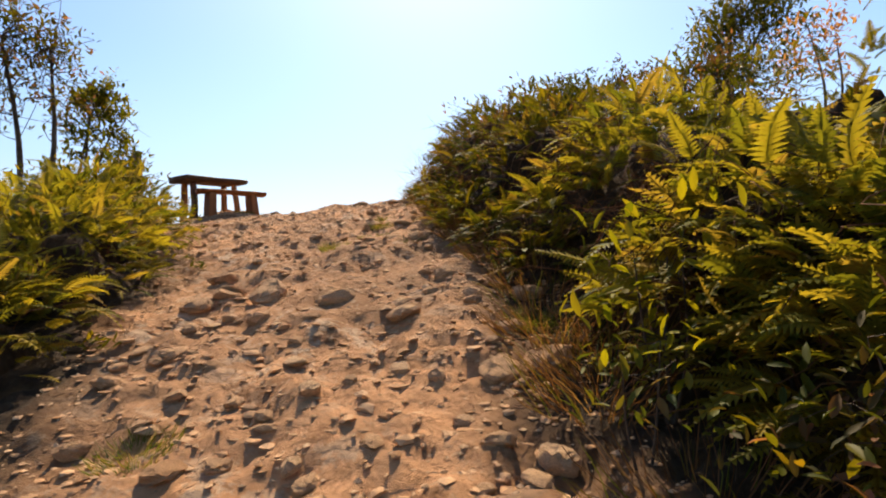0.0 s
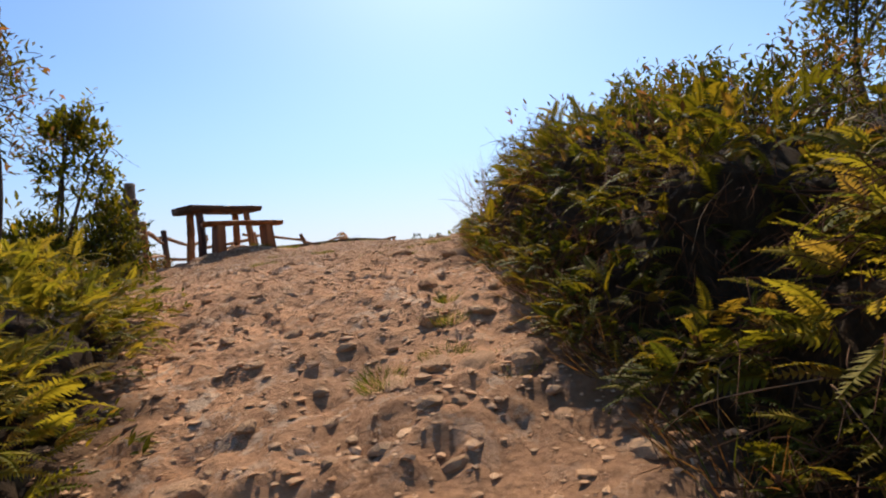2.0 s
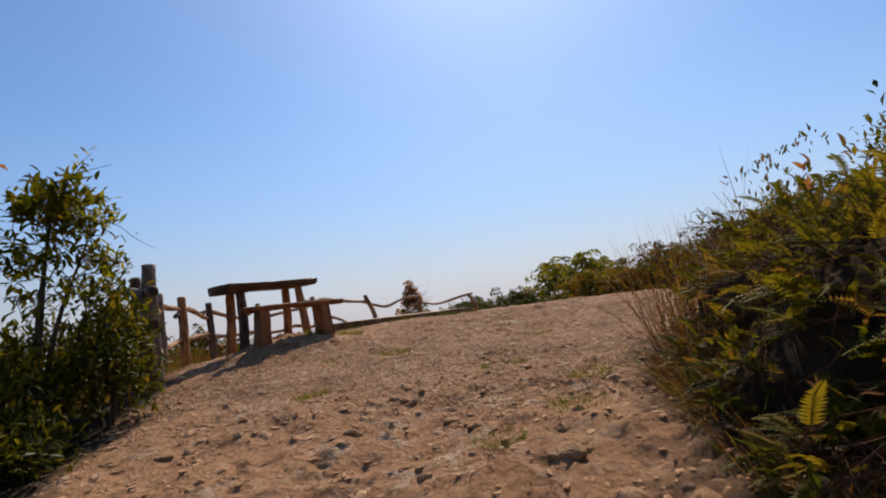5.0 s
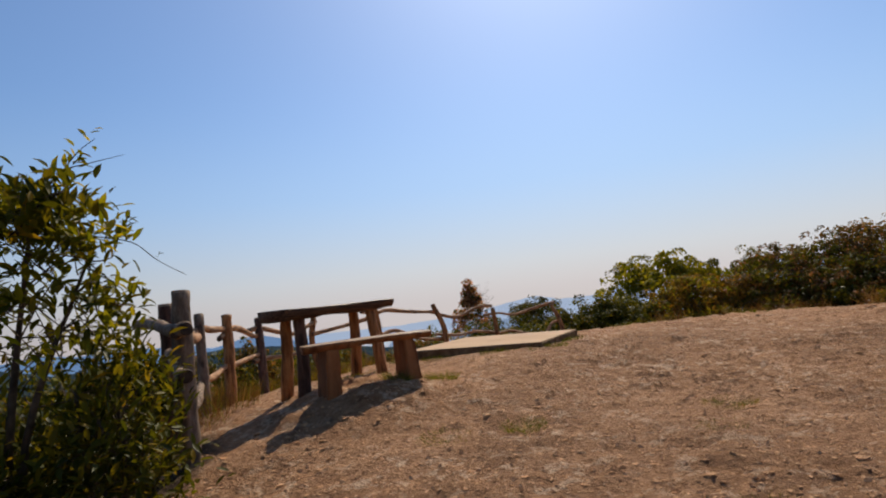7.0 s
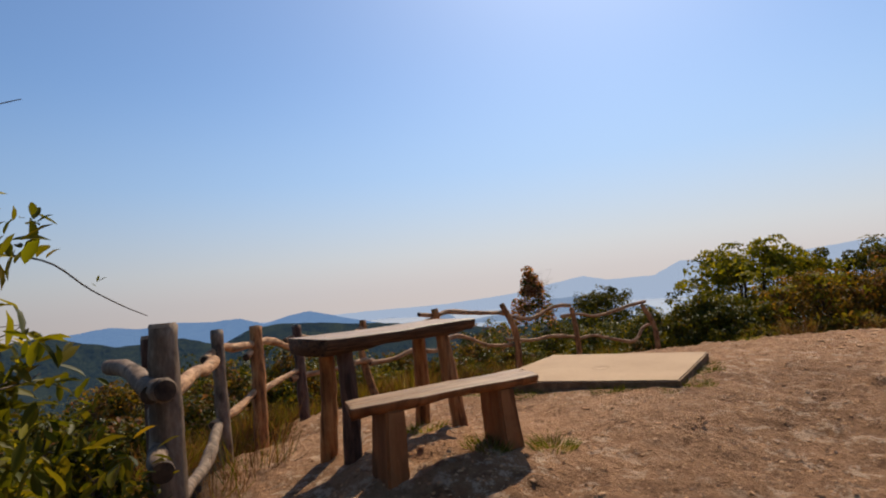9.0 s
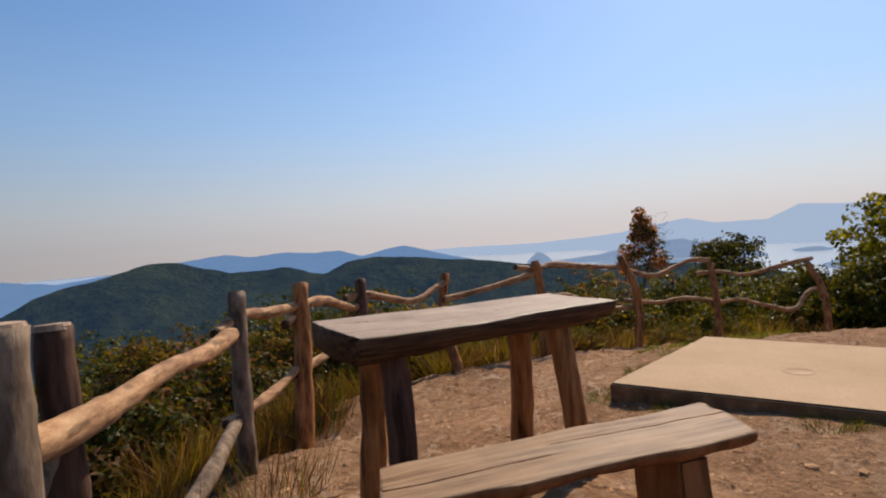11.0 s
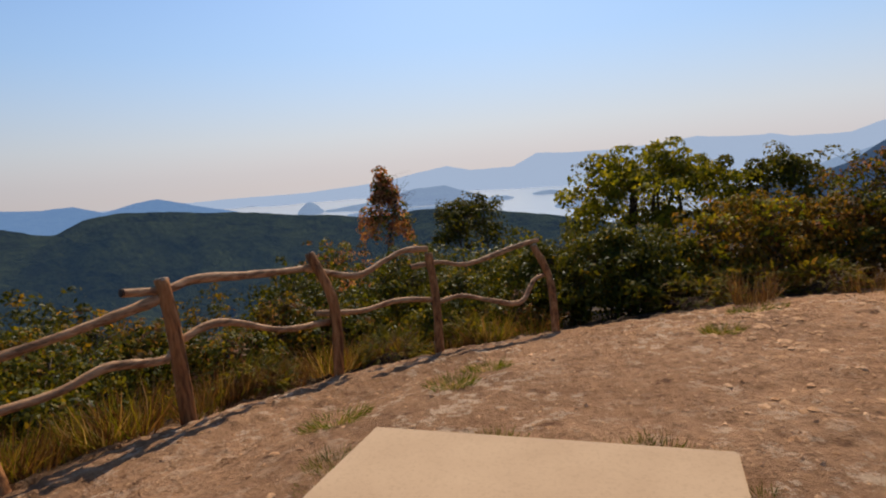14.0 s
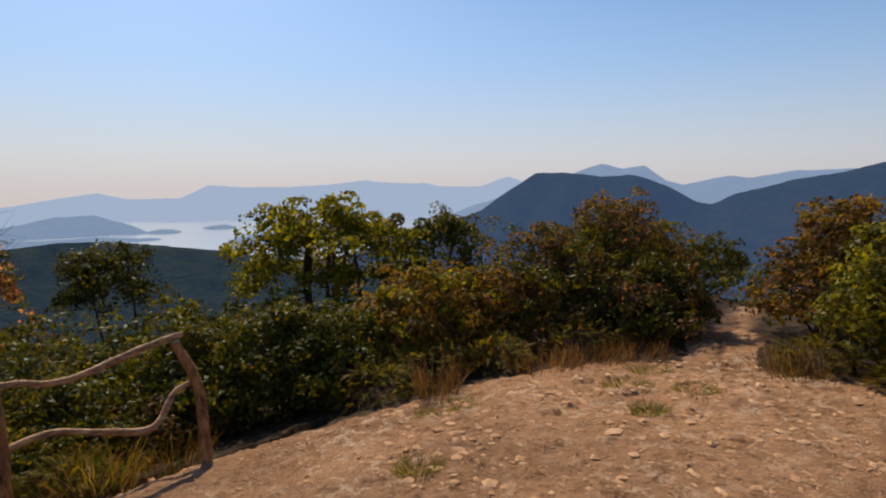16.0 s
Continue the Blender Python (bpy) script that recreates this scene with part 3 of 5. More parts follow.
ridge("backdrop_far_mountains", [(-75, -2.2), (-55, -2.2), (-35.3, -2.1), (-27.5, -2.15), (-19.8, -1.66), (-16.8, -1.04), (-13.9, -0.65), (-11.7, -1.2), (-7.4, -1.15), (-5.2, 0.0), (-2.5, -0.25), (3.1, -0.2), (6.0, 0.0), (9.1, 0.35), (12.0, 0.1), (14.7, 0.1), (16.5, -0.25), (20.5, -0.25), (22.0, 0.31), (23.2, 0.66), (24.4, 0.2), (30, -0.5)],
      3900, distance_material("pale_far_mountain", (0.05, 0.07, 0.05), HAZE_GLOW_PALE, 0.86), "pale blue far mountain range beyond the water", 0.2, 0.7, 3)
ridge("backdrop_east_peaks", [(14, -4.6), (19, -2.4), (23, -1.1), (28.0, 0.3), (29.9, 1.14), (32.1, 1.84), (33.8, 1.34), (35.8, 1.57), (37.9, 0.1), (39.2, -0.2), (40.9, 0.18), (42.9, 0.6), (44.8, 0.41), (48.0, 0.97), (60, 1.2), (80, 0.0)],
      2900, distance_material("blue_far_peak", (0.05, 0.07, 0.05), HAZE_GLOW_BLUE, 0.66), "blue hazy mountain peaks behind a dark hill", 0.25, 0.8, 8)
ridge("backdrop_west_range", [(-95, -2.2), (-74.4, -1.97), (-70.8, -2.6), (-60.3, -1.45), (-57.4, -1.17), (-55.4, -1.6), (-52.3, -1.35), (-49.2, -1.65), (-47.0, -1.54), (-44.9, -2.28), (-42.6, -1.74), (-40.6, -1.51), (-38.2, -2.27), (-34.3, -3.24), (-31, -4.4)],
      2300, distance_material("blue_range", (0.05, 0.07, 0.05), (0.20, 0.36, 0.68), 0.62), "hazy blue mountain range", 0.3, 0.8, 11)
ISLAND = distance_material("hazy_island", (0.05, 0.07, 0.05), HAZE_GLOW_BLUE, 0.62)
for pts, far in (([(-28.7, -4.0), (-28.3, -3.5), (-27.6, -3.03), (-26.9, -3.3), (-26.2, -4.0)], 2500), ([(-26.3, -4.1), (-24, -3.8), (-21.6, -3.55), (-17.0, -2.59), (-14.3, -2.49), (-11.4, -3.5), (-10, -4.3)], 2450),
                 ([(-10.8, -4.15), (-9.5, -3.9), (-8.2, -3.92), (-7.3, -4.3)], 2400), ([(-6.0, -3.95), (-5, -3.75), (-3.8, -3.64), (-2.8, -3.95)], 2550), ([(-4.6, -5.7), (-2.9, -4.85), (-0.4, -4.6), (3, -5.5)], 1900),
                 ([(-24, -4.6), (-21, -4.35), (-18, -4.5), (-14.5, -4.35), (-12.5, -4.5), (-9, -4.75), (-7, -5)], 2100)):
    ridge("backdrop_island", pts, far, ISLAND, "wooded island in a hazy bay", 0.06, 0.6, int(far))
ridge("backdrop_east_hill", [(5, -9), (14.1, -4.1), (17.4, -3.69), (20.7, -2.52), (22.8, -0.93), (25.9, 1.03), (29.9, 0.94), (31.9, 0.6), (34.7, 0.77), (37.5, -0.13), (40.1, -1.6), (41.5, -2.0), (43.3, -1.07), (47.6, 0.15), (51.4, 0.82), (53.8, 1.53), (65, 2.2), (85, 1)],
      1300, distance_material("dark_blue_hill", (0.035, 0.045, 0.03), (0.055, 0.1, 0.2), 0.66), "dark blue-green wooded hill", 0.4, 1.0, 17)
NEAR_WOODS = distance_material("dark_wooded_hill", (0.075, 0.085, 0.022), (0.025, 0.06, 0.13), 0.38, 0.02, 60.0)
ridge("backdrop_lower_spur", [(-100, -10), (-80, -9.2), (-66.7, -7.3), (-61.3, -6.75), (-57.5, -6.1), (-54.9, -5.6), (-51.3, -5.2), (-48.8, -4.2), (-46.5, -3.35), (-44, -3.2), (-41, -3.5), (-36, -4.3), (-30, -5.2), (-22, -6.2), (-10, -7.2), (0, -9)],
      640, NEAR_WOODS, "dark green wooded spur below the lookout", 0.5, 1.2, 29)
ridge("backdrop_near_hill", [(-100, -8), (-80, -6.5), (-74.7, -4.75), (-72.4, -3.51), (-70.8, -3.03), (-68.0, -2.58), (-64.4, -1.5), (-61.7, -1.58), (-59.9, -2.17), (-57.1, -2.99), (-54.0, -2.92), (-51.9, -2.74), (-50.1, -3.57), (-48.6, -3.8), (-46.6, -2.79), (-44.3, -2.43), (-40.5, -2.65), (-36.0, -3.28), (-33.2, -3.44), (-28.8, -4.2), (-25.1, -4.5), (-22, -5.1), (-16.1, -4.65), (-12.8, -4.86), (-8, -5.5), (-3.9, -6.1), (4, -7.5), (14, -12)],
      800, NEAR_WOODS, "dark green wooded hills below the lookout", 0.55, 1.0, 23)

# a glowing shell in place of the bright hazy air low over the horizon
air, _nt, _b = material("horizon_haze_glow", 1.0)
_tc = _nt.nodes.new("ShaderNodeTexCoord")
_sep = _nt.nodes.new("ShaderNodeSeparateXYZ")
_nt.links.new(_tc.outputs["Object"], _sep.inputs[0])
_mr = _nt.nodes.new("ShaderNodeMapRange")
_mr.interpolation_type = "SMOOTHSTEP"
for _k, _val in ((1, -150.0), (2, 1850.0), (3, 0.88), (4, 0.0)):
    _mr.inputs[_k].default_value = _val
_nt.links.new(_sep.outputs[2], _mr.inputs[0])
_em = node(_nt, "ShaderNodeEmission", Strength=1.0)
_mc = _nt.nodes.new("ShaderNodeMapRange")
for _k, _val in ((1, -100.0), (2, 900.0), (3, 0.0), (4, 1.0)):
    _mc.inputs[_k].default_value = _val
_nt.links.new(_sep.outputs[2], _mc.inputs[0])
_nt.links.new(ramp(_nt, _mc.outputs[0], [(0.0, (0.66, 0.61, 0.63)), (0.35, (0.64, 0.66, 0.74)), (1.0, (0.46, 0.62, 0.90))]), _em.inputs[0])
# the shell's glow is made stronger on the sun's side
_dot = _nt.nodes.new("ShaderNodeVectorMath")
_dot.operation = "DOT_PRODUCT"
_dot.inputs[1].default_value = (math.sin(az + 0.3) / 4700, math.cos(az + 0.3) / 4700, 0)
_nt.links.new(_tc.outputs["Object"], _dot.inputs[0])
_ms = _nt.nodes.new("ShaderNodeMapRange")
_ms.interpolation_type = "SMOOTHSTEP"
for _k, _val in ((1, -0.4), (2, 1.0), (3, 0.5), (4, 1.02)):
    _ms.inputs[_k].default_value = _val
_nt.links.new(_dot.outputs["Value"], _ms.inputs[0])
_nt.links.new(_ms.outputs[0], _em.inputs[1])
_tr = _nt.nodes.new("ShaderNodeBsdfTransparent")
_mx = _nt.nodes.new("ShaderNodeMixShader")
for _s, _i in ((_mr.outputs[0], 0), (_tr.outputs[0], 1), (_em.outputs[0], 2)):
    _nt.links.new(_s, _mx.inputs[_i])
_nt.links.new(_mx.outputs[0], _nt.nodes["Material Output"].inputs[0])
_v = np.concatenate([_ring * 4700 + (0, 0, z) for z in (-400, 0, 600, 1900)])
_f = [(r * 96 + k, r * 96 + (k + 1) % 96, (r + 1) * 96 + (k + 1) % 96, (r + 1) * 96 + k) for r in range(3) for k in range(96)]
tagged(new("backdrop_haze_shell", mesh_of("backdrop_haze_shell", _v, _f, air)), "glowing shell in place of pale bright haze low over the horizon", "sky", kind="structure")

# ---- concrete slab ----


def concrete_slab():
    corners = [(-4.93, 12.76), (-3.055, 12.79), (-2.90, 14.43), (-4.705, 14.51)]
    bm = bmesh.new()
    low = [bm.verts.new((x, y, 3.52)) for x, y in corners]
    top = [bm.verts.new((x, y, 3.79)) for x, y in corners]
    bm.faces.new(low[::-1])
    bm.faces.new(top)
    for k in range(4):
        bm.faces.new((low[k], low[(k + 1) % 4], top[(k + 1) % 4], top[k]))
    bmesh.ops.bevel(bm, geom=bm.edges[:], offset=0.012, segments=2, affect="EDGES")
    me = bpy.data.meshes.new("slab")
    bm.to_mesh(me)
    me.materials.append(CONCRETE)
    # side faces: soil on concrete, darkened further in place of their shade
    me.materials.append(SOILED_SHADED)
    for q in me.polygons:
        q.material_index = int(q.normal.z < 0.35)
    base = thing("concrete_slab", (0, 0, 0), "smooth tan concrete slab with grass along its edges", "slab")
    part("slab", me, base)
    a = np.linspace(0, 2 * np.pi, 33)[:-1]
    c = np.array((-3.882, 13.50, 3.790))
    ring = np.stack([np.cos(a), np.sin(a), 0 * a], 1)
    V = np.vstack([c + ring * 0.098, c + ring * 0.0965 + (0, 0, 0.0025), c + ring * 0.089 + (0, 0, 0.0025), c + ring * 0.087 + (0, 0, 0.001), [c + (0, 0, 0.0012)]])
    F = [(r * 32 + k, r * 32 + (k + 1) % 32, (r + 1) * 32 + (k + 1) % 32, (r + 1) * 32 + k) for r in range(3) for k in range(32)]
    F += [(96 + k, 96 + (k + 1) % 32, 128, 128) for k in range(32)]
    part("round_cover", quads_ok("round_cover", V, F, CONCRETE), base, "round flush concrete cover")


concrete_slab()

# ---- table and bench ----


def plank(name, length, widths, thick, mat, edge, seed, wave=0.02, cracks=()):
    """A split-log board along x with uneven edges and rounded arrises; its top is at z 0."""
    n = 80
    s = np.linspace(0, 1, n)
    across = np.linspace(0, 1, 170 if cracks else 8)[1:-1]
    w = np.interp(s, [0, 1], widths)
    q = np.stack([s * 5, 0 * s, 0 * s], 1)
    y0 = wave * fbm(q, 3, seed)
    y1 = w + wave * fbm(q, 3, seed + 5)
    low = thick * (1 + 0.18 * fbm(q * 0.8, 3, seed + 9))
    r = 0.014
    V = []
    for k in range(n):
        a, b, t = y0[k], y1[k], low[k]
        top = 0.004 * math.sin(5 * s[k] + seed)
        sec = [(a, -r), (a + 0.3 * r, -0.3 * r), (a + r, 0)] + [(a + r + (b - a - 2 * r) * f, 0.0) for f in across]
        sec += [(b - r, 0), (b - 0.3 * r, -0.3 * r), (b, -r), (b - 0.012, -t * 0.6), (b - 0.05, -t), (b * 0.5 + a * 0.5, -t * 1.06), (a + 0.05, -t), (a + 0.012, -t * 0.6)]
        for i, (yy, zz) in enumerate(sec):
            skew = 0.045 * math.sin(2.2 * yy / w[k] + seed) * max(0.0, 1 - 8 * min(s[k], 1 - s[k]))
            V.append((s[k] * length + skew, yy, zz + top))
    V = np.array(V)
    m = len(V) // n
    V[:, 2] += 0.003 * fbm(V * (3, 14, 3), 3, seed)
    u = V[:, 0] / length
    for start, end, side, slant, wide, deep in cracks:
        mid = np.interp(u, [0, 1], widths) * (side + slant * (u - start)) + 0.006 * vnoise(np.stack([u * 9, 0 * u + side * 50, 0 * u], 1), seed)
        along = np.clip(np.minimum(u - start, end - u) / 0.08, 0, 1)
        V[:, 2] -= np.where(V[:, 2] > -0.02, deep * along * np.exp(-((V[:, 1] - mid) / wide) ** 2), 0)
    i, j = np.meshgrid(np.arange(n - 1), np.arange(m), indexing="ij")
    k = (j + 1) % m
    F = np.stack([i * m + j, (i + 1) * m + j, (i + 1) * m + k, i * m + k], -1).reshape(-1, 4)
    caps = []
    for row in (0, n - 1):
        c = len(V)
        V = np.vstack([V, V[row * m:(row + 1) * m].mean(0) + ((-0.008, 0, 0) if row == 0 else (0.008, 0, 0))])
        for a in range(m):
            b = (a + 1) % m
            caps.append((row * m + a, row * m + b, c, c) if row == 0 else (row * m + b, row * m + a, c, c))
    me = quads_ok(name, V, np.vstack([F, caps]), mat)
    me.materials.append(edge)
    for q in me.polygons:
        q.material_index = int(q.normal.z < 0.6)
    return me


def picnic_table():
    place = Vector((-5.105, 10.60, 0))
    yaw = math.atan2(1.166, 0.614)
    ground_z = at_ground(-5.05, 11.2)
    base = thing("table", (place.x, place.y, ground_z), "weathered split-log table on four stout log legs", "table")
    base.rotation_euler = (0, 0, yaw)
    top = part("tabletop", plank("tabletop", 1.33, (0.68, 0.52), 0.1, BOARD, BARK_EDGE, 3, 0.012, ((-0.1, 0.36, 0.68, -0.12, 0.003, 0.011), (0.42, 0.8, 0.42, 0.03, 0.0022, 0.006), (0.62, 1.1, 0.7, -0.04, 0.002, 0.005))), base, "cracked grey-brown plank top with rough edges")
    top.location = (0, 0, 4.505 - ground_z)
    # the first leg gets the dark log colour in place of shadow
    for k, (s, w, ds, dw, rad, mat) in enumerate(((0.2, 0.17, -0.02, -0.05, 0.066, DARK_LOG), (0.2, 0.5, -0.02, 0.07, 0.066, BARK_POST), (1.06, 0.13, 0.05, -0.1, 0.06, BARK_POST), (1.02, 0.42, 0.0, 0.06, 0.062, BARK_POST))):
        foot = Vector((s + ds, w + dw, 0))
        wp = Matrix.Rotation(yaw, 3, "Z") @ foot + place
        zf = at_ground(wp.x, wp.y) - ground_z - 0.06
        line = smooth_line([(s, w, 4.44 - ground_z), (s + ds * 0.4 + 0.015, w + dw * 0.45, (4.44 - ground_z) * 0.5), (s + ds, w + dw, zf)], 14)
        V, F = tube(line, np.linspace(rad * 0.9, rad * 1.08, 14), 12, 0.1, k * 5)
        part("leg", quads_ok("leg", V, F, mat), base, "round log leg")


def log_bench():
    place = Vector((-4.555, 10.125, 0))
    yaw = math.atan2(1.099, 0.782)
    ground_z = at_ground(-4.3, 10.75)
    base = thing("bench", (place.x, place.y, ground_z), "brown plank bench on two thick slab legs", "bench")
    base.rotation_euler = (0, 0, yaw)
    seat = part("seat", plank("seat", 1.36, (0.33, 0.36), 0.07, SEAT_WOOD, LEG_WOOD, 12, 0.015, ((-0.1, 0.5, 0.4, 0.05, 0.0025, 0.008), (0.4, 1.1, 0.65, -0.05, 0.0025, 0.008))), base, "smooth worn plank seat")
    seat.location = (0, 0, 4.14 - ground_z)
    for k, (s, lean) in enumerate(((0.27, -0.02), (1.08, 0.03))):
        p = Matrix.Rotation(yaw, 3, "Z") @ Vector((s, 0.17, 0)) + place
        low = at_ground(p.x, p.y) - ground_z - 0.07
        high = 4.14 - ground_z - 0.06
        bm = bmesh.new()
        bmesh.ops.create_cube(bm, size=1)
        for v in bm.verts:
            up = v.co.z > 0
            v.co = Vector((s + v.co.x * (0.125 if up else 0.15) + (0 if up else lean), 0.17 + v.co.y * (0.27 if up else 0.3), high if up else low))
        bmesh.ops.subdivide_edges(bm, edges=bm.edges[:], cuts=5, use_grid_fill=True)
        for v in bm.verts:
            v.co += 0.006 * noise.noise_vector(v.co * 9 + Vector((k * 7, 0, 0)))
        bmesh.ops.bevel(bm, geom=[e for e in bm.edges if len(e.link_faces) == 2 and e.calc_face_angle() > 1.0], offset=0.012, segments=2, affect="EDGES")
        me = bpy.data.meshes.new("leg")
        bm.to_mesh(me)
        me.materials.append(LEG_WOOD)
        part("leg", me, base, "thick reddish slab leg")


picnic_table()
log_bench()

# ---- rustic fence ----
POSTS = {  # foot, top, radius
    0: ((-5.85, 9.78), (-5.88, 9.8, 4.66), 0.07),
    1: ((-5.27, 9.42), (-5.33, 9.48, 4.74), 0.083),
    2: ((-6.92, 11.24), (-7.05, 11.34, 4.57), 0.062),
    3: ((-7.2, 11.95), (-7.4, 12.18, 4.53), 0.075),
    4: ((-7.55, 13.05), (-7.8, 13.3, 4.44), 0.065),
    5: ((-7.3, 14.38), (-7.66, 14.62, 4.365), 0.055),
    6: ((-6.84, 15.59), (-6.99, 15.69, 4.406), 0.06),
    7: ((-6.15, 17.01), (-6.41, 17.18, 4.337), 0.055),
    8: ((-5.28, 17.9), (-5.44, 18.29, 4.11), 0.05),
    9: ((-4.0, 18.6), (-4.27, 19.06, 4.042), 0.048),
}
RAILS_BY_TABLE = [  # from post, to post, (share of the way, height), radius
    (1, 2, [(-0.08, 4.40), (0.2, 4.33), (0.53, 4.33), (0.75, 4.28), (1.03, 4.30)], 0.05),
    (1, 2, [(-0.05, 3.74), (0.3, 3.66), (0.65, 3.6), (1.0, 3.72)], 0.045),
    (2, 3, [(-0.25, 4.32), (0.11, 4.40), (0.5, 4.36), (1.05, 4.35)], 0.04),
    (2, 3, [(-0.2, 3.72), (0.5, 3.76), (1.05, 3.86)], 0.036),
    (3, 4, [(-0.15, 4.22), (0.14, 4.34), (0.46, 4.31), (0.86, 4.18), (1.06, 4.17)], 0.04),
    (3, 4, [(-0.05, 3.80), (0.4, 3.84), (0.84, 3.87), (1.05, 3.88)], 0.034),
    (4, 5, [(-0.14, 4.27), (0.06, 4.28), (0.56, 4.12), (0.88, 4.22), (1.04, 4.28)], 0.038),
    (4, 5, [(-0.1, 3.78), (0.07, 3.8), (0.47, 3.78), (0.88, 3.8), (1.05, 3.76)], 0.035),
]
RAILS_BY_SLAB = [
    (5, 6, [(-0.06, 4.06), (0.4, 4.13), (0.86, 4.22), (1.02, 4.27)], 0.038),
    (5, 6, [(-0.02, 3.74), (0.33, 3.75), (0.59, 3.82), (0.92, 3.75), (1.02, 3.84)], 0.034),
    (6, 7, [(-0.2, 4.36), (0.02, 4.31), (0.2, 4.34), (0.55, 4.26), (0.93, 4.2), (1.06, 4.2)], 0.036),
    (6, 7, [(0.0, 3.84), (0.2, 3.92), (0.37, 3.88), (0.68, 3.68), (1.05, 3.6)], 0.032),
    (7, 8, [(-0.05, 4.19), (0.33, 4.02), (0.6, 4.12), (0.78, 4.19), (1.0, 4.17)], 0.032),
    (7, 8, [(-0.05, 3.72), (0.32, 3.64), (0.66, 3.66), (1.02, 3.58)], 0.03),
    (8, 9, [(-0.16, 3.98), (0.1, 3.99), (0.36, 3.93), (0.86, 4.06), (1.06, 4.1)], 0.029),
    (8, 9, [(-0.01, 3.53), (0.24, 3.58), (0.5, 3.48), (0.76, 3.41), (0.94, 3.64), (1.1, 3.68)], 0.028),
]


def sawn_end(parent, line, r, end, mat, name="sawn_end", label="dark sawn end"):
    """The flat cut face at one end of a log."""
    p, d = (line[-1], line[-1] - line[-2]) if end else (line[0], line[0] - line[1])
    d = d / np.linalg.norm(d)
    u = np.cross(d, (0.3, 0.2, 0.9))
    u /= np.linalg.norm(u)
    w = np.cross(d, u)
    a = np.linspace(0, 2 * np.pi, 15)[:-1]
    ring = np.cos(a)[:, None] * u + np.sin(a)[:, None] * w
    V = np.vstack([p - d * 0.012 + ring * r, p + d * (0.12 * r + 0.003) + ring * r * 0.9, [p + d * (0.12 * r + 0.004)]])
    F = [(k, (k + 1) % 14, 14 + (k + 1) % 14, 14 + k) for k in range(14)] + [(14 + k, 14 + (k + 1) % 14, 28, 28) for k in range(14)]
    part(name, quads_ok(name, V, F, mat, False), parent, label)


def rustic_fence():
    o = np.array((-6.8, 14.0, at_ground(-6.8, 14.0)))
    base = thing("rustic_fence", tuple(o), "rustic fence of crooked brown logs around the lookout", "fence")
    rng = np.random.default_rng(4)
    for k, (foot, top, r) in POSTS.items():
        a = np.array((*foot, at_ground(*foot) - 0.12))
        b = np.array(top)
        bow = {5: -0.12, 6: 0.03, 7: 0.12, 8: 0.03, 9: 0.09}.get(k, 0.0)
        bend = a + (b - a) * 0.62 + rng.uniform(-0.015, 0.015, 3) * (1, 1, 0) + (bow, 0.3 * bow, 0)
        line = smooth_line([a, bend, b], 20) - o
        V, F = tube(line, np.linspace(r * 1.08, r * 0.94, 20), 14, 0.11, k * 3)
        post = part("post", quads_ok("post", V, F, GREY_LOG if k in (1, 2) else DARK_LOG if k in (0, 4) else BARK_POST), base, "upright log post")
        sawn_end(post, line, r * 0.93, True, SAWN_WOOD, "sawn_top", "pale weathered sawn top")
    for k, (i, j, pts, r) in enumerate(RAILS_BY_TABLE + RAILS_BY_SLAB):
        ends = []
        for n, (s, z) in enumerate(pts):
            row = []
            for q in (i, j):
                (fx, fy), top, _ = POSTS[q]
                fz = at_ground(fx, fy)
                u = np.clip((z - fz) / (top[2] - fz), 0, 1)
                row.append(np.array((fx + (top[0] - fx) * u, fy + (top[1] - fy) * u)))
            xy = row[0] + s * (row[1] - row[0])
            d = row[1] - row[0]
            side = np.array((d[1], -d[0])) / np.hypot(*d)
            if side @ (np.array((-4.2, 13.5)) - xy) > 0:
                side = -side
            ends.append((*(xy + side * (POSTS[i][2] * 0.45)), z))
        n = 9 * len(ends)
        line = smooth_line(ends, n) - o
        V, F = tube(line, r * (1.05 + 0.12 * np.sin(np.linspace(0, 9, n) + k)), 9, 0.14, k * 7)
        rail = part("rail", quads_ok("rail", V, F, GREY_LOG if k == 1 else RAIL_WOOD), base, "crooked branch rail")
        for end in (False, True):
            sawn_end(rail, line, r * 1.02, end, SAWN_DARK)
    pts = smooth_line([(-6.05, 9.62, 4.50), (-5.75, 9.55, 4.49), (-5.35, 9.38, 4.42), (-5.10, 9.30, 4.42)], 18) - o
    V, F = tube(pts, np.linspace(0.05, 0.062, 18), 10, 0.12, 91)
    rail = part("rail", quads_ok("rail", V, F, GREY_LOG), base, "thick grey driftwood-like rail with a sawn end")
    sawn_end(rail, pts, 0.058, True, SAWN_DARK)
    pts = smooth_line([(-5.75, 9.7, 4.22), (-5.45, 9.5, 4.12), (-5.2, 9.3, 4.06), (-5.02, 9.2, 4.05)], 18) - o
    V, F = tube(pts, np.linspace(0.045, 0.055, 18), 10, 0.12, 95)
    rail = part("rail", quads_ok("rail", V, F, GREY_LOG), base, "thick grey driftwood-like rail with a sawn end")
    sawn_end(rail, pts, 0.058, True, SAWN_DARK)


rustic_fence()

# ---- plants ----


def unit_sphere(rng, n):
    v = rng.normal(size=(n, 3))
    return v / np.linalg.norm(v, axis=1)[:, None]


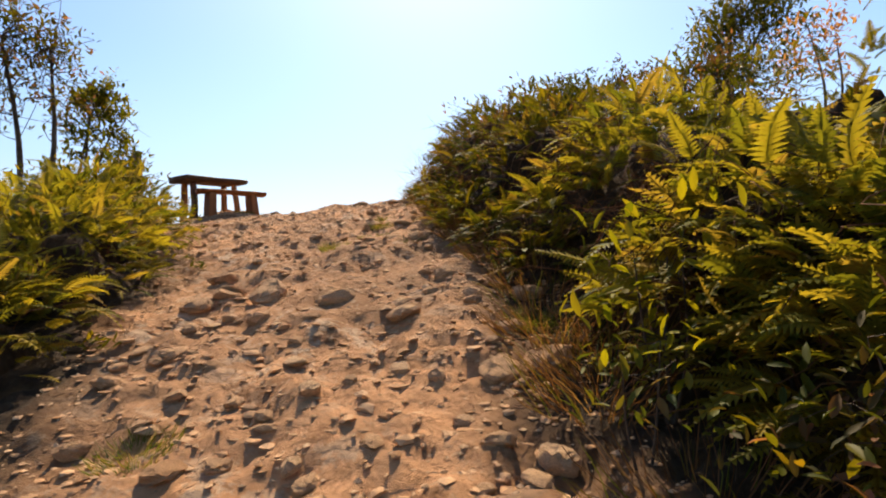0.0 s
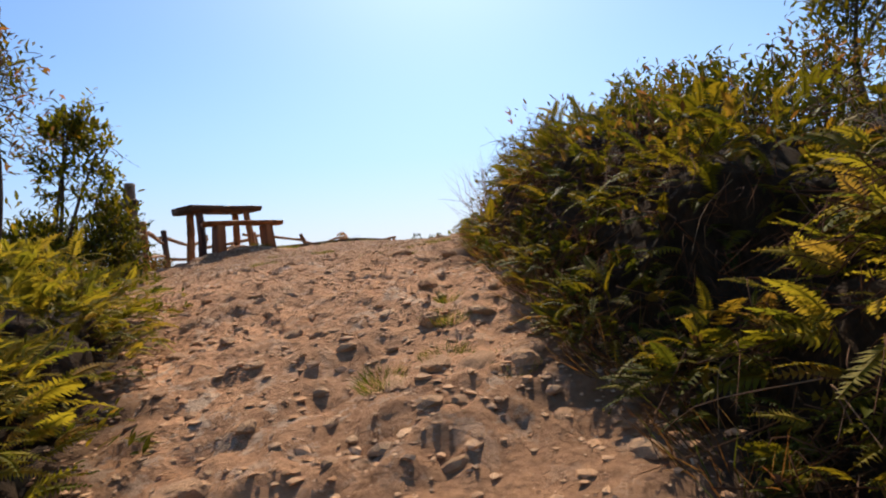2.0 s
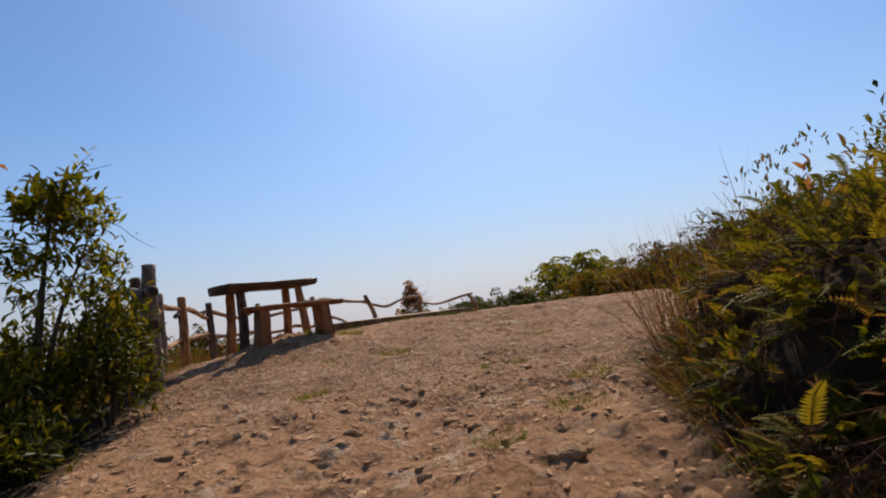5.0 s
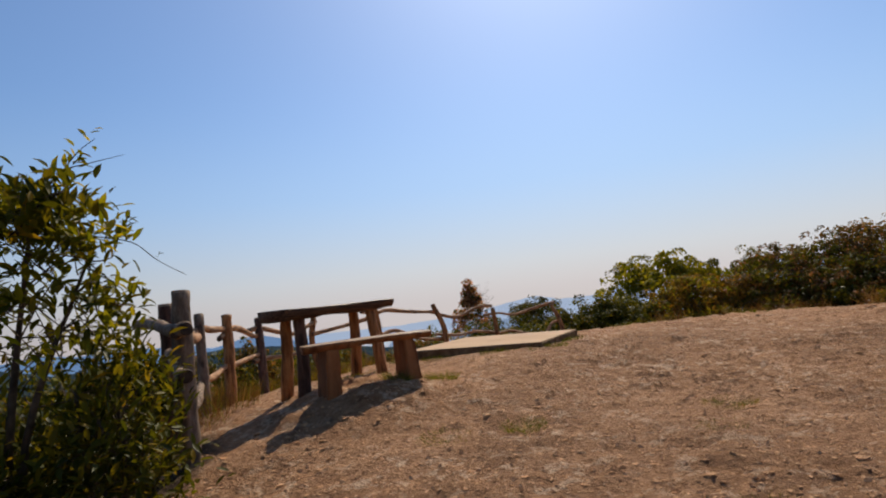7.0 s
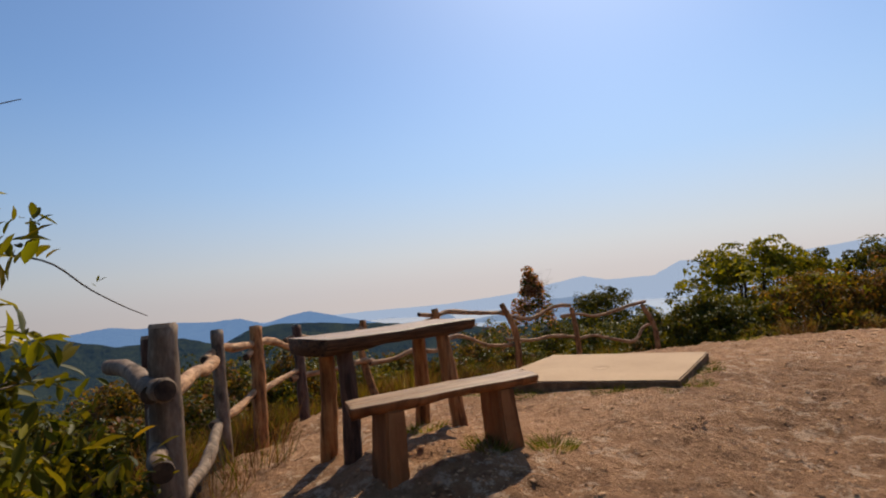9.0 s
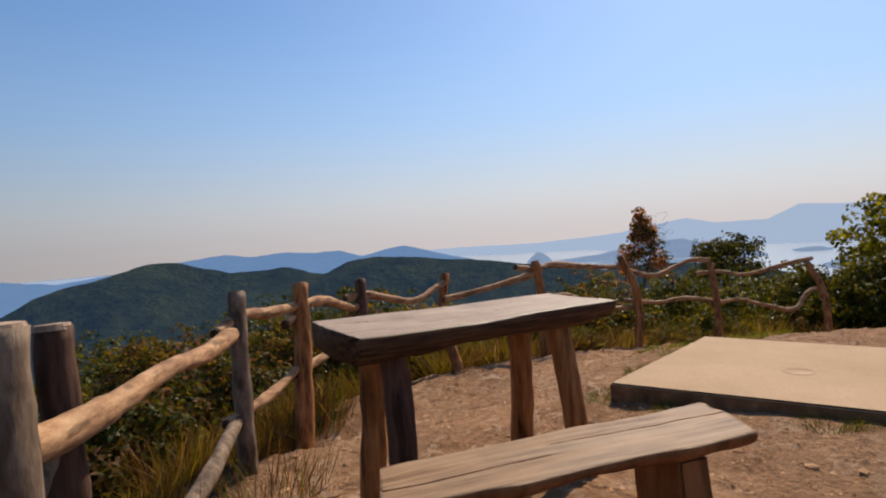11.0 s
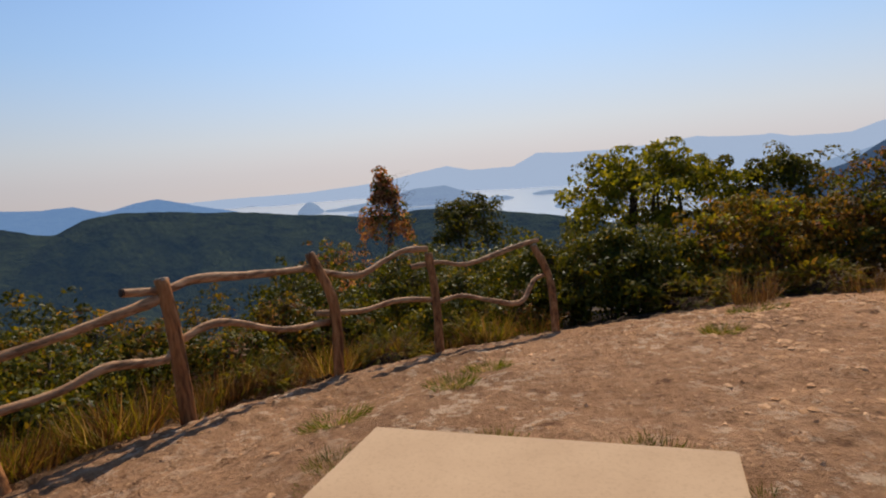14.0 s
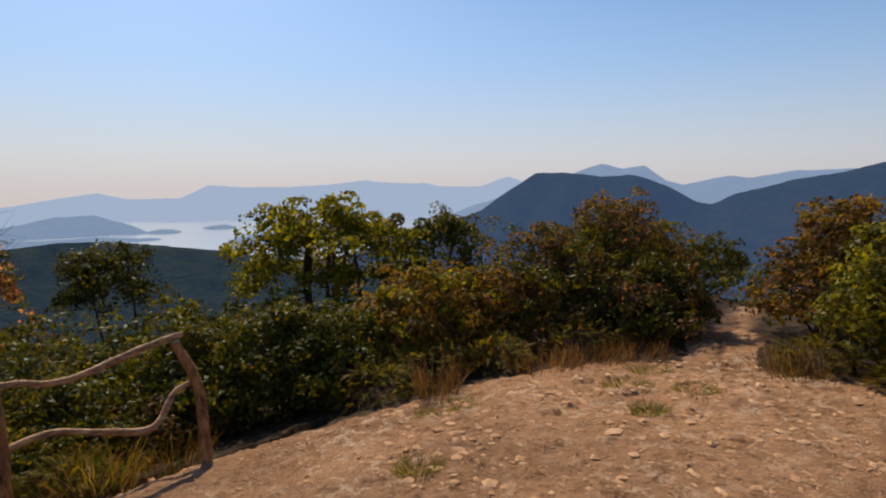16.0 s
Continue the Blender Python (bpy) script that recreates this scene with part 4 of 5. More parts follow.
def shrub(name, spot, height, radii, mats, label, category="shrub", seed=0, clusters=90, per=22, leaf=0.07, stems=4, low=0.25, lean=(0, 0), droop=0.0, open_crown=0.0, stem_r=0.022, cone=0.0, group="", shape_of=LEAF, tuft=1.35, flat=0.8, sprigs=0):
    """Stems and twigs from the ground, with tufts of leaves round an uneven crown."""
    rng = np.random.default_rng(seed)
    g = at_ground(*spot)
    base = thing(name, (*spot, g), label, category, group)
    R = np.array(radii, float)
    mid = np.array((lean[0], lean[1], max(height - R[2], height * low + R[2] * 0.6)))
    d = unit_sphere(rng, clusters)
    d[:, 2] = np.where(d[:, 2] < (-0.55 if low > 0.15 else -0.93), -d[:, 2], d[:, 2])
    if low < 0.15:
        d[:, :2] *= np.where(d[:, 2:3] < 0, 1.25, 1.0)
    shape = 1 + 0.33 * fbm(d * 1.9 + seed, 3, seed) + 0.1 * rng.normal(size=clusters)
    depth = rng.uniform(0.3 + 0.3 * open_crown, 1.0, clusters) ** 0.55
    C = mid + d * R * (shape * depth)[:, None]
    if cone:
        h = np.clip((C[:, 2] - mid[2] + R[2]) / (2 * R[2]), 0, 1)
        C[:, :2] = mid[:2] + (C[:, :2] - mid[:2]) * (1.25 - cone * h)[:, None]
    C[:, 2] = np.maximum(C[:, 2], 0.06)
    pieces, trunks = [], []
    heads = []
    for k in range(stems):
        a = 2 * math.pi * (k + rng.uniform(0, 0.6)) / stems
        out = np.array((math.cos(a) * R[0], math.sin(a) * R[1], 0)) * rng.uniform(0.15, 0.6)
        foot = np.array((math.cos(a), math.sin(a), 0)) * stem_r * 1.5 * (stems > 1) - (0, 0, 0.06)
        top = mid + out + (0, 0, R[2] * rng.uniform(0.25, 0.75))
        knee = foot + (top - foot) * 0.5 + rng.normal(size=3) * (0.06, 0.06, 0.02) * height
        line = smooth_line([foot, knee, top], 10)
        trunks.append(tube(line, np.linspace(stem_r, stem_r * 0.3, 10), 6, 0.12, seed + k, False))
        heads.append(line[3:])
    H = np.concatenate(heads)
    for c in C:
        near = H[np.argmin(np.linalg.norm(H - c, axis=1) + rng.uniform(0, 0.25 * height, len(H)))]
        knee = (near + c) / 2 + rng.normal(size=3) * 0.05 * height
        m = 3 if shape_of is LEAF_FAR else 5
        pieces.append(tube(smooth_line([near, knee, c], m), np.linspace(min(0.006, stem_r * 0.25), min(0.003, stem_r * 0.1), m), 3, 0, 0, False))
    for k in range(sprigs):
        a = rng.uniform(0, 2 * math.pi)
        c = C[rng.integers(0, clusters)]
        e = c + np.array((math.cos(a) * 0.25, math.sin(a) * 0.25, rng.uniform(-0.05, 0.3))) * height * rng.uniform(0.3, 0.6)
        pieces.append(tube(smooth_line([c, (c + e) / 2 + rng.normal(size=3) * 0.03 * height, e], 8), np.linspace(0.0035, 0.0015, 8), 3, 0, 0, False))
        C = np.vstack([C, e])
    clusters = len(C)
    for V, F in trunks:
        part("trunk" if stems == 1 else "stem", mesh_of("stem", V, np.vstack([F[:, :3], F[:, [0, 2, 3]]]), BRANCH), base)
    V, F = joined(pieces)
    part("branchwork", mesh_of("branchwork", V, np.vstack([F[:, :3], F[:, [0, 2, 3]]]), BRANCH), base, kind="stuff")
    pick = rng.integers(0, len(mats), clusters) if len(mats) > 1 else np.zeros(clusters, int)
    for m, mat in enumerate(mats):
        K = C[pick == m]
        if not len(K):
            continue
        n = len(K) * per
        spread = leaf * tuft
        P = np.repeat(K, per, 0) + rng.normal(size=(n, 3)) * spread * (1, 1, flat)
        P[:, 2] = np.maximum(P[:, 2], 0.01)
        outd = np.repeat(K - mid, per, 0)
        outd /= np.linalg.norm(outd, axis=1)[:, None] + 1e-6
        ahead = outd * 0.45 + unit_sphere(rng, n) * 0.9 + (0, 0, 0.35 - droop)
        up = unit_sphere(rng, n) * (0.55 if shape_of is LEAF_NEAR else 0.35) + (0, 0, 1.0)
        if shape_of is LEAF_FAR:
            puff = unit_sphere(rng, n) + np.array((0, 0, 0.45)) + 0.35 * outd
            puff /= np.linalg.norm(puff, axis=1)[:, None] + 1e-6
            ball = leaf * tuft * np.repeat(rng.uniform(0.7, 1.35, len(K)), per)
            P = np.repeat(K, per, 0) + puff * ball[:, None] * (1, 1, flat) * rng.uniform(0.85, 1.12, n)[:, None]
            P[:, 2] = np.maximum(P[:, 2], 0.01)
            up = puff + 0.4 * unit_sphere(rng, n)
            ahead = np.cross(puff, unit_sphere(rng, n)) + 0.2 * puff
        V, F = scatter(shape_of, P, ahead, up, leaf * rng.uniform(0.65, 1.35, n))
        part("foliage", mesh_of("foliage", V, F, mat), base, kind="stuff")
    return base


FROND_MESHES = [[mesh_of("frond", *t, mat) for t in FRONDS] for mat in (FERN_SUN, FERN_GREEN, FERN_OLIVE)]


def fern_bush(spot, r, height, n, mats, label, seed=0, size=0.46, group="fern banks", tangle=70, core=0.74, leaves=0, single=0, toward=(-1.0, -0.3), foot=1.0, skirt=0.0, stalks=DEAD_TANGLE, rim=0.42):
    """A mound of arching fronds over a solid core, painted dark as dead stems in shade."""
    rng = np.random.default_rng(seed)
    g = at_ground(*spot)
    base = thing("fern_bush", (*spot, g), label, "fern", group)
    rx, ry = r
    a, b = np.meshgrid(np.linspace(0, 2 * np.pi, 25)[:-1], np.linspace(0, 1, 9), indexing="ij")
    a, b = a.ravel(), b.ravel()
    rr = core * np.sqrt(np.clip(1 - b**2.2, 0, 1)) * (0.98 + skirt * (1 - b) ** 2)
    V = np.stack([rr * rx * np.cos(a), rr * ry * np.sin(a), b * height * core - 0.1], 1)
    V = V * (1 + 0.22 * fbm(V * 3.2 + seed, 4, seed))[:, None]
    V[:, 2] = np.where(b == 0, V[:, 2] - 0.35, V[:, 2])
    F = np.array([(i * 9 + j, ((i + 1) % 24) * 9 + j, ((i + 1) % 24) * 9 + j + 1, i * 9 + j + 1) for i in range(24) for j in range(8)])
    part("thatch", mesh_of("thatch", V, F, SHADED_THATCH), base, "solid filler core, painted dark as dead stems in deep shade")
    d = unit_sphere(rng, n)
    d[:, 2] = np.abs(d[:, 2]) ** 0.9
    shape = 1 + 0.2 * fbm(d * 2.4 + seed, 3, seed)
    P = np.stack([d[:, 0] * rx * 0.78, d[:, 1] * ry * 0.78, d[:, 2] * height * 0.80], 1) * shape[:, None]
    P *= rng.uniform(0.82, 1.04, n)[:, None]
    if foot < 1:
        stay = (d[:, 2] > rim) | (rng.uniform(0, 1, n) < foot)
        P, d, n = P[stay], d[stay], int(stay.sum())
    gz = ground_height(P[:, 0] + spot[0], P[:, 1] + spot[1]) - g
    P[:, 2] = np.maximum(P[:, 2] + 0.5 * gz, gz + 0.05)
    ahead = np.stack([d[:, 0], d[:, 1], 0.2 + 0.25 * d[:, 2]], 1) + 0.55 * unit_sphere(rng, n)
    ahead[:, 2] = np.clip(ahead[:, 2], -0.25, 0.55)
    up = np.array((0, 0, 1.0)) + 0.4 * unit_sphere(rng, n) + np.stack([d[:, 0], d[:, 1], 0 * d[:, 0]], 1) * 0.7 * (d[:, 2:3] < 0.6)
    S = size * rng.uniform(0.55, 1.3, n)
    kind = rng.integers(0, len(FRONDS), n)
    # low fronds take the second, mostly darker material in place of flank shade
    which = (d[:, 2] + 0.25 * rng.normal(size=n) < 0.16).astype(int) if len(mats) > 1 else np.zeros(n, int)
    alone = np.zeros(n, bool)
    if single:
        side = P[:, 0] * toward[0] + P[:, 1] * toward[1] - 9 * (P[:, 2] < 0.5 * height)
        alone[np.argsort(-side)[:single]] = True
        for q in np.nonzero(alone)[0]:
            yv = Vector(ahead[q]).normalized()
            xv = yv.cross(Vector(up[q])).normalized()
            m3 = Matrix((xv, yv, xv.cross(yv))).transposed().to_4x4()
            ob = part("frond", FROND_MESHES[2 if which[q] == 0 and mats[0] is FERN_OLIVE else which[q]][kind[q]], base)
            ob.matrix_local = Matrix.Translation(Vector(P[q])) @ m3 @ Matrix.Scale(S[q], 4)
    for m, mat in enumerate(mats):
        got = [scatter(FRONDS[k], P[s], ahead[s], up[s], S[s]) for k in range(len(FRONDS)) if (s := (kind == k) & (which == m) & ~alone).any()]
        if got:
            V, F = joined(got)
            part("frond_cover", mesh_of("frond_cover", V, F, mat), base, kind="stuff")
    if leaves:
        d = unit_sphere(rng, leaves)
        d[:, 2] = np.abs(d[:, 2])
        knot = unit_sphere(rng, leaves // 14 + 1)[rng.integers(0, leaves // 14 + 1, leaves)]
        knot[:, 2] = np.abs(knot[:, 2])
        d = knot + 0.09 * d
        P = d * (rx * 0.9, ry * 0.9, height * 0.95) * (1 + 0.2 * fbm(d * 2.4 + seed, 3, seed))[:, None]
        gz = ground_height(P[:, 0] + spot[0], P[:, 1] + spot[1]) - g
        P[:, 2] = np.maximum(P[:, 2] + 0.5 * gz, gz + 0.03)
        for m, mat in enumerate((LEAF_MID, FERN_OLIVE if mats[0] is FERN_SUN else LEAF_BROWN)):
            s = slice(m, None, 2)
            V, F = scatter(LEAF_NEAR, P[s], knot[s] + 0.8 * unit_sphere(rng, len(P[s])) + (0, 0, 0.3), unit_sphere(rng, len(P[s])) * 0.6 + (0, 0, 1.0), 0.048 * rng.uniform(0.6, 1.3, len(P[s])))
            part("foliage", mesh_of("foliage", V, F, mat), base, "small leaves among the fronds", "stuff")
    lines = []
    for k in range(tangle):
        q = rng.uniform(0, 2 * np.pi)
        z0 = rng.uniform(0.04, 0.75) * height
        f = core * np.sqrt(max(0.05, 1 - (z0 / height) ** 2)) * rng.uniform(0.95, 1.12) * (1 + skirt * (1 - z0 / height) ** 2)
        p = np.array((math.cos(q) * rx * f, math.sin(q) * ry * f, z0))
        e = p + np.array((math.cos(q), math.sin(q), 0)) * rng.uniform(0.02, 0.14) + rng.normal(size=3) * 0.09 - (0, 0, rng.uniform(0, 0.2))
        e[2] = max(e[2], at_ground(spot[0] + e[0], spot[1] + e[1]) - g + 0.01)
        lines.append(tube(smooth_line([p, (p + e) / 2 + rng.normal(size=3) * 0.06, e], 6), np.linspace(0.0024, 0.0012, 6), 3, 0, 0, False))
    V, F = joined(lines)
    part("dead_growth", mesh_of("dead_growth", V, np.vstack([F[:, :3], F[:, [0, 2, 3]]]), stalks), base, "brown dead stems", "stuff")
    return base


def grass_tuft(name, spot, r, h, n, mats, label, seed=0, spread=0.5, z=None, kind="", width=1.0, group="grass tufts"):
    rng = np.random.default_rng(seed)
    g = at_ground(*spot) if z is None else z
    base = thing(name, (*spot, g), label, "grass", group)
    for m, mat in enumerate(mats):
        k = n // len(mats)
        q = rng.uniform(0, 2 * np.pi, k)
        rad = r * np.sqrt(rng.uniform(0, 1, k))
        P = np.stack([rad * np.cos(q), rad * np.sin(q), 0 * q], 1)
        P[:, 2] = ground_height(P[:, 0] + spot[0], P[:, 1] + spot[1]) - g - 0.015
        ahead = np.stack([np.cos(q) * spread, np.sin(q) * spread, 0 * q + 1.0], 1) + rng.normal(size=(k, 3)) * 0.28
        T = (BLADE[0] * (width * 2.0, 1, 1), BLADE[1])
        V, F = scatter(T, P, ahead, unit_sphere(rng, k), h * rng.uniform(0.45, 1.2, k))
        part("grass", mesh_of("grass", V, F, mat), base, kind="stuff")
    return base


# the fern bank along the right of the path
for k, (x, y, rx, ry, h, n) in enumerate(((3.0, 1.6, 1.0, 0.9, 0.74, 520), (2.62, 2.75, 1.0, 0.95, 0.82, 560), (2.35, 3.85, 1.05, 0.95, 0.92, 540), (1.9, 4.95, 1.05, 0.95, 1.02, 500), (1.5, 6.0, 1.08, 0.95, 1.05, 480), (1.2, 7.0, 1.06, 0.9, 1.1, 440),
                                          (1.0, 7.95, 0.9, 0.8, 1.06, 360), (4.1, 3.3, 1.3, 1.3, 1.02, 300), (3.7, 5.0, 1.3, 1.3, 1.12, 300), (3.2, 6.8, 1.3, 1.3, 1.1, 280), (2.6, 8.5, 1.2, 1.0, 1.05, 220))):
    fern_bush((x, y), (rx, ry), h, int(n * (1.45 if k < 7 else 0.8)), (FERN_SUN, FERN_SUN if k < 2 else FERN_OLIVE) if k < 3 else (FERN_OLIVE, FERN_GREEN), "dense bank of yellow-green ferns over dead brown stems", 100 + k, core=0.72 if 0 < k < 7 else 0.58, size=0.2 if k < 3 else 0.175, tangle=(150 if k < 1 else 560) if k < 7 else 20, leaves=(70 if k < 3 else 420) if k < 7 else 200, single=45 if k < 7 else 0, foot=(1.0, 0.85, 0.7, 0.5, 0.4, 0.4, 0.45)[k] if k < 7 else 1.0, rim=0.6 if k in (1, 2) else 0.42, skirt=0.2 if 2 < k < 7 else 0.12, stalks=DEAD_TANGLE)
for k, (x, y, r) in enumerate(((1.66, 3.45, 0.28), (1.42, 3.95, 0.3), (1.18, 4.5, 0.32), (0.96, 5.1, 0.32), (0.75, 5.7, 0.3), (0.58, 6.3, 0.3), (0.44, 6.95, 0.28), (0.34, 7.6, 0.26))):
    fern_bush((x, y), (r, r), 0.3, 110, (FERN_OLIVE, FERN_GREEN), "small dark ferns and dead stems at the foot of the bank", 180 + k, 0.15, tangle=70, core=0.5, leaves=60)
fern_bush((2.62, 1.95), (0.62, 0.5), 0.86, 800, (FERN_SUN, FERN_SUN), "golden ferns hanging over the path", 190, 0.18, tangle=120, core=0.6, leaves=160, single=30)
# low ferns along the left of the path
for k, (x, y, rx, ry, h, n) in enumerate(((-1.02, 2.5, 0.85, 0.7, 0.64, 420), (-1.32, 3.4, 0.88, 0.75, 0.8, 480), (-1.82, 4.35, 0.9, 0.75, 0.86, 480), (-2.35, 5.2, 0.8, 0.65, 0.5, 280), (-2.6, 3.2, 1.0, 1.0, 0.75, 240), (-3.2, 4.6, 1.1, 1.0, 0.8, 240))):
    fern_bush((x, y), (rx, ry), h, int(n * 1.2), (FERN_SUN, FERN_SUN if k < 3 else FERN_GREEN), "low clump of yellow-green ferns beside the path", 150 + k, 0.18, tangle=60, core=0.6, leaves=420, single=40 if k < 4 else 0, toward=(1.0, -0.3), foot=0.5)

# shrubs in and behind the fern bank
shrub("shrub", (2.05, 8.8), 1.35, (0.55, 0.5, 0.6), (LEAF_MID, LEAF_DARK), "leafy green shrub rising out of the ferns", seed=201, clusters=110, leaf=0.07)
shrub("shrub", (1.5, 6.3), 0.85, (0.35, 0.35, 0.35), (LEAF_MID,), "sprigs of green leaves above the ferns", seed=202, clusters=40, leaf=0.06, low=0.5)
shrub("shrub", (1.95, 5.5), 0.8, (0.4, 0.4, 0.35), (LEAF_MID, LEAF_DARK), "sprigs of green leaves above the ferns", seed=203, clusters=45, leaf=0.06, low=0.5)
for k, (x, y, hh, r) in enumerate(((1.75, 7.6, 1.1, 0.36), (2.1, 6.85, 1.12, 0.4), (2.45, 6.05, 1.12, 0.42), (2.9, 5.3, 1.08, 0.4), (3.4, 6.0, 1.15, 0.5))):
    shrub("shrub", (x, y), hh, (r, r, 0.4), (LEAF_DARK, LEAF_MID, LEAF_BROWN), "dark leafy shrub rising out of the fern bank", seed=260 + k, clusters=70, per=15, leaf=0.055, low=0.3, tuft=1.0, group="shrubs in the fern bank", shape_of=LEAF_NEAR)
shrub("tree", (4.7, 9.6), 2.75, (0.85, 0.8, 0.95), (LEAF_DARK, LEAF_MID), "dark green leafy tree behind the fern bank", "tree", seed=204, clusters=150, per=18, leaf=0.1, stems=2, stem_r=0.05)
shrub("sapling", (4.65, 7.3), 1.7, (0.45, 0.5, 0.6), (LEAF_RED,), "slim sapling with red young leaves", "sapling", seed=205, clusters=22, leaf=0.07, stems=2)
shrub("sapling", (1.97, 2.2), 0.52, (0.17, 0.17, 0.2), (LEAF_YELLOW,), "small sapling with bright yellow-green leaves", "sapling", seed=206, clusters=14, per=7, leaf=0.06, stems=3, stem_r=0.006, low=0.4, shape_of=LEAF_NEAR)
shrub("sapling", (1.85, 1.92), 0.34, (0.12, 0.12, 0.14), (LEAF_YELLOW, FERN_GREEN), "small sapling with bright yellow-green leaves", "sapling", seed=207, clusters=9, per=6, leaf=0.05, stems=2, stem_r=0.005, low=0.4, shape_of=LEAF_NEAR)

for k, (x, y, h) in enumerate(((2.3, 1.5, 0.5), (2.3, 2.15, 0.5))):
    shrub("shrub", (x, y), h, (0.3, 0.3, h * 0.5), (LEAF_YELLOW, LEAF_MID, FERN_GREEN) if k % 2 else (LEAF_MID, LEAF_BROWN), "low leafy undergrowth at the foot of the ferns", seed=240 + k, clusters=55, per=14, leaf=0.042, low=0.02, stem_r=0.007, group="undergrowth", shape_of=LEAF_NEAR)

for k, (x, y) in enumerate(((1.78, 2.3), (1.95, 1.75), (1.66, 2.75), (1.6, 3.2), (2.1, 1.45), (1.85, 2.55), (1.42, 3.7), (1.2, 4.3), (0.98, 4.95), (0.72, 5.6), (1.05, 4.65), (0.85, 5.25), (0.6, 5.95), (0.5, 6.3), (0.42, 6.65), (0.34, 7.0), (0.26, 7.4), (0.22, 7.8))):
    grass_tuft("dry_grass", (x, y), 0.2, 0.22 if k < 6 else 0.24, 260, (GRASS_RUST, DEAD_TANGLE, GRASS_RUST, FERN_GREEN), "rust-brown dead grass at the foot of the ferns", 830 + k, 1.0, width=0.4, group="dry grass under the ferns")

# small trees and shrubs on the left
shrub("tree", (-4.1, 6.0), 2.9, (0.5, 0.5, 0.95), (LEAF_BROWN, LEAF_MID), "slender tree with bronze and green leaves", "tree", seed=211, clusters=110, per=12, leaf=0.085, stems=2, stem_r=0.045, open_crown=0.4, lean=(0.1, 0.1))
young_tree = shrub("tree", (-5.2, 7.95), 2.35, (0.44, 0.4, 0.7), (LEAF_MID, LEAF_YELLOW, LEAF_MID, LEAF_DARK), "thin young tree with glossy green leaves", "tree", seed=212, clusters=84, per=16, leaf=0.105, stems=3, stem_r=0.034, open_crown=0.5, shape_of=LEAF_NEAR, lean=(0.38, 0.08), tuft=0.66, sprigs=4)
for k, (x, y, h, r, c) in enumerate(((-4.62, 8.2, 1.1, 0.36, 75), (-5.2, 8.85, 1.1, 0.28, 50), (-5.3, 7.7, 1.1, 0.55, 90), (-4.85, 7.55, 0.8, 0.45, 80), (-6.0, 8.8, 1.1, 0.5, 70), (-4.3, 7.0, 0.45, 0.4, 55), (-4.9, 6.8, 0.7, 0.5, 70), (-5.6, 6.6, 1.3, 0.7, 80))):
    shrub("shrub", (x, y), h, (r, r, h * 0.45), (LEAF_MID, LEAF_DARK) if k % 2 else (LEAF_DARK, LEAF_MID), "glossy green broad-leaved shrub by the fence", seed=220 + k, clusters=int(c * 1.35), per=14, leaf=0.09 if k < 4 else 0.085, low=0.02, sprigs=6, tuft=1.0, shape_of=LEAF_NEAR)



def side_branch(tree, start, points, tufts, seed, mat=LEAF_MID):
    """A thin reaching twig of a tree, with tufts of leaves; it ends in a bare curling tip."""
    rng = np.random.default_rng(seed)
    o = np.array(tree.location)
    line = smooth_line([start] + points, 30) - o
    V, F = tube(line, np.linspace(0.007, 0.0016, 30), 5, 0.1, seed)
    part("twig", mesh_of("twig", V, np.vstack([F[:, :3], F[:, [0, 2, 3]]]), BRANCH), tree, "thin reaching twig")
    for c, n, size in tufts:
        d = unit_sphere(rng, n) * (1, 1, 0.7) + (0, 0, 0.35)
        P = np.array(c) - o + rng.normal(size=(n, 3)) * size * 0.4
        V, F = scatter(LEAF_NEAR, P, d, unit_sphere(rng, n) * 0.5 + (0, 0, 1.0), size * rng.uniform(0.7, 1.25, n))
        part("leaf_tuft", mesh_of("leaf_tuft", V, F, mat), tree, "tuft of glossy leaves", "stuff")


side_branch(young_tree, (-5.15, 8.05, 4.75), [(-4.99, 8.27, 4.99), (-4.92, 8.38, 5.09), (-4.87, 8.47, 5.09), (-4.79, 8.61, 5.05), (-4.73, 8.72, 4.94), (-4.66, 8.81, 4.86), (-4.61, 8.88, 4.81)],
            [((-4.88, 8.43, 5.1), 9, 0.1), ((-4.83, 8.53, 5.12), 12, 0.11), ((-4.8, 8.56, 5.2), 7, 0.09), ((-4.95, 8.35, 5.0), 9, 0.1), ((-4.71, 8.76, 4.95), 3, 0.03)], 31)
side_branch(young_tree, (-5.1, 8.0, 5.05), [(-4.98, 8.15, 5.4), (-4.9, 8.24, 5.53), (-4.85, 8.3, 5.56), (-4.78, 8.4, 5.6), (-4.7, 8.5, 5.64)], [((-4.86, 8.29, 5.57), 7, 0.08), ((-4.92, 8.2, 5.48), 7, 0.08)], 32)
side_branch(young_tree, (-5.0, 8.12, 5.3), [(-4.9, 8.2, 5.5), (-4.83, 8.27, 5.64), (-4.76, 8.34, 5.73)], [((-4.84, 8.26, 5.62), 6, 0.08), ((-4.78, 8.32, 5.74), 5, 0.08)], 33, LEAF_YELLOW)

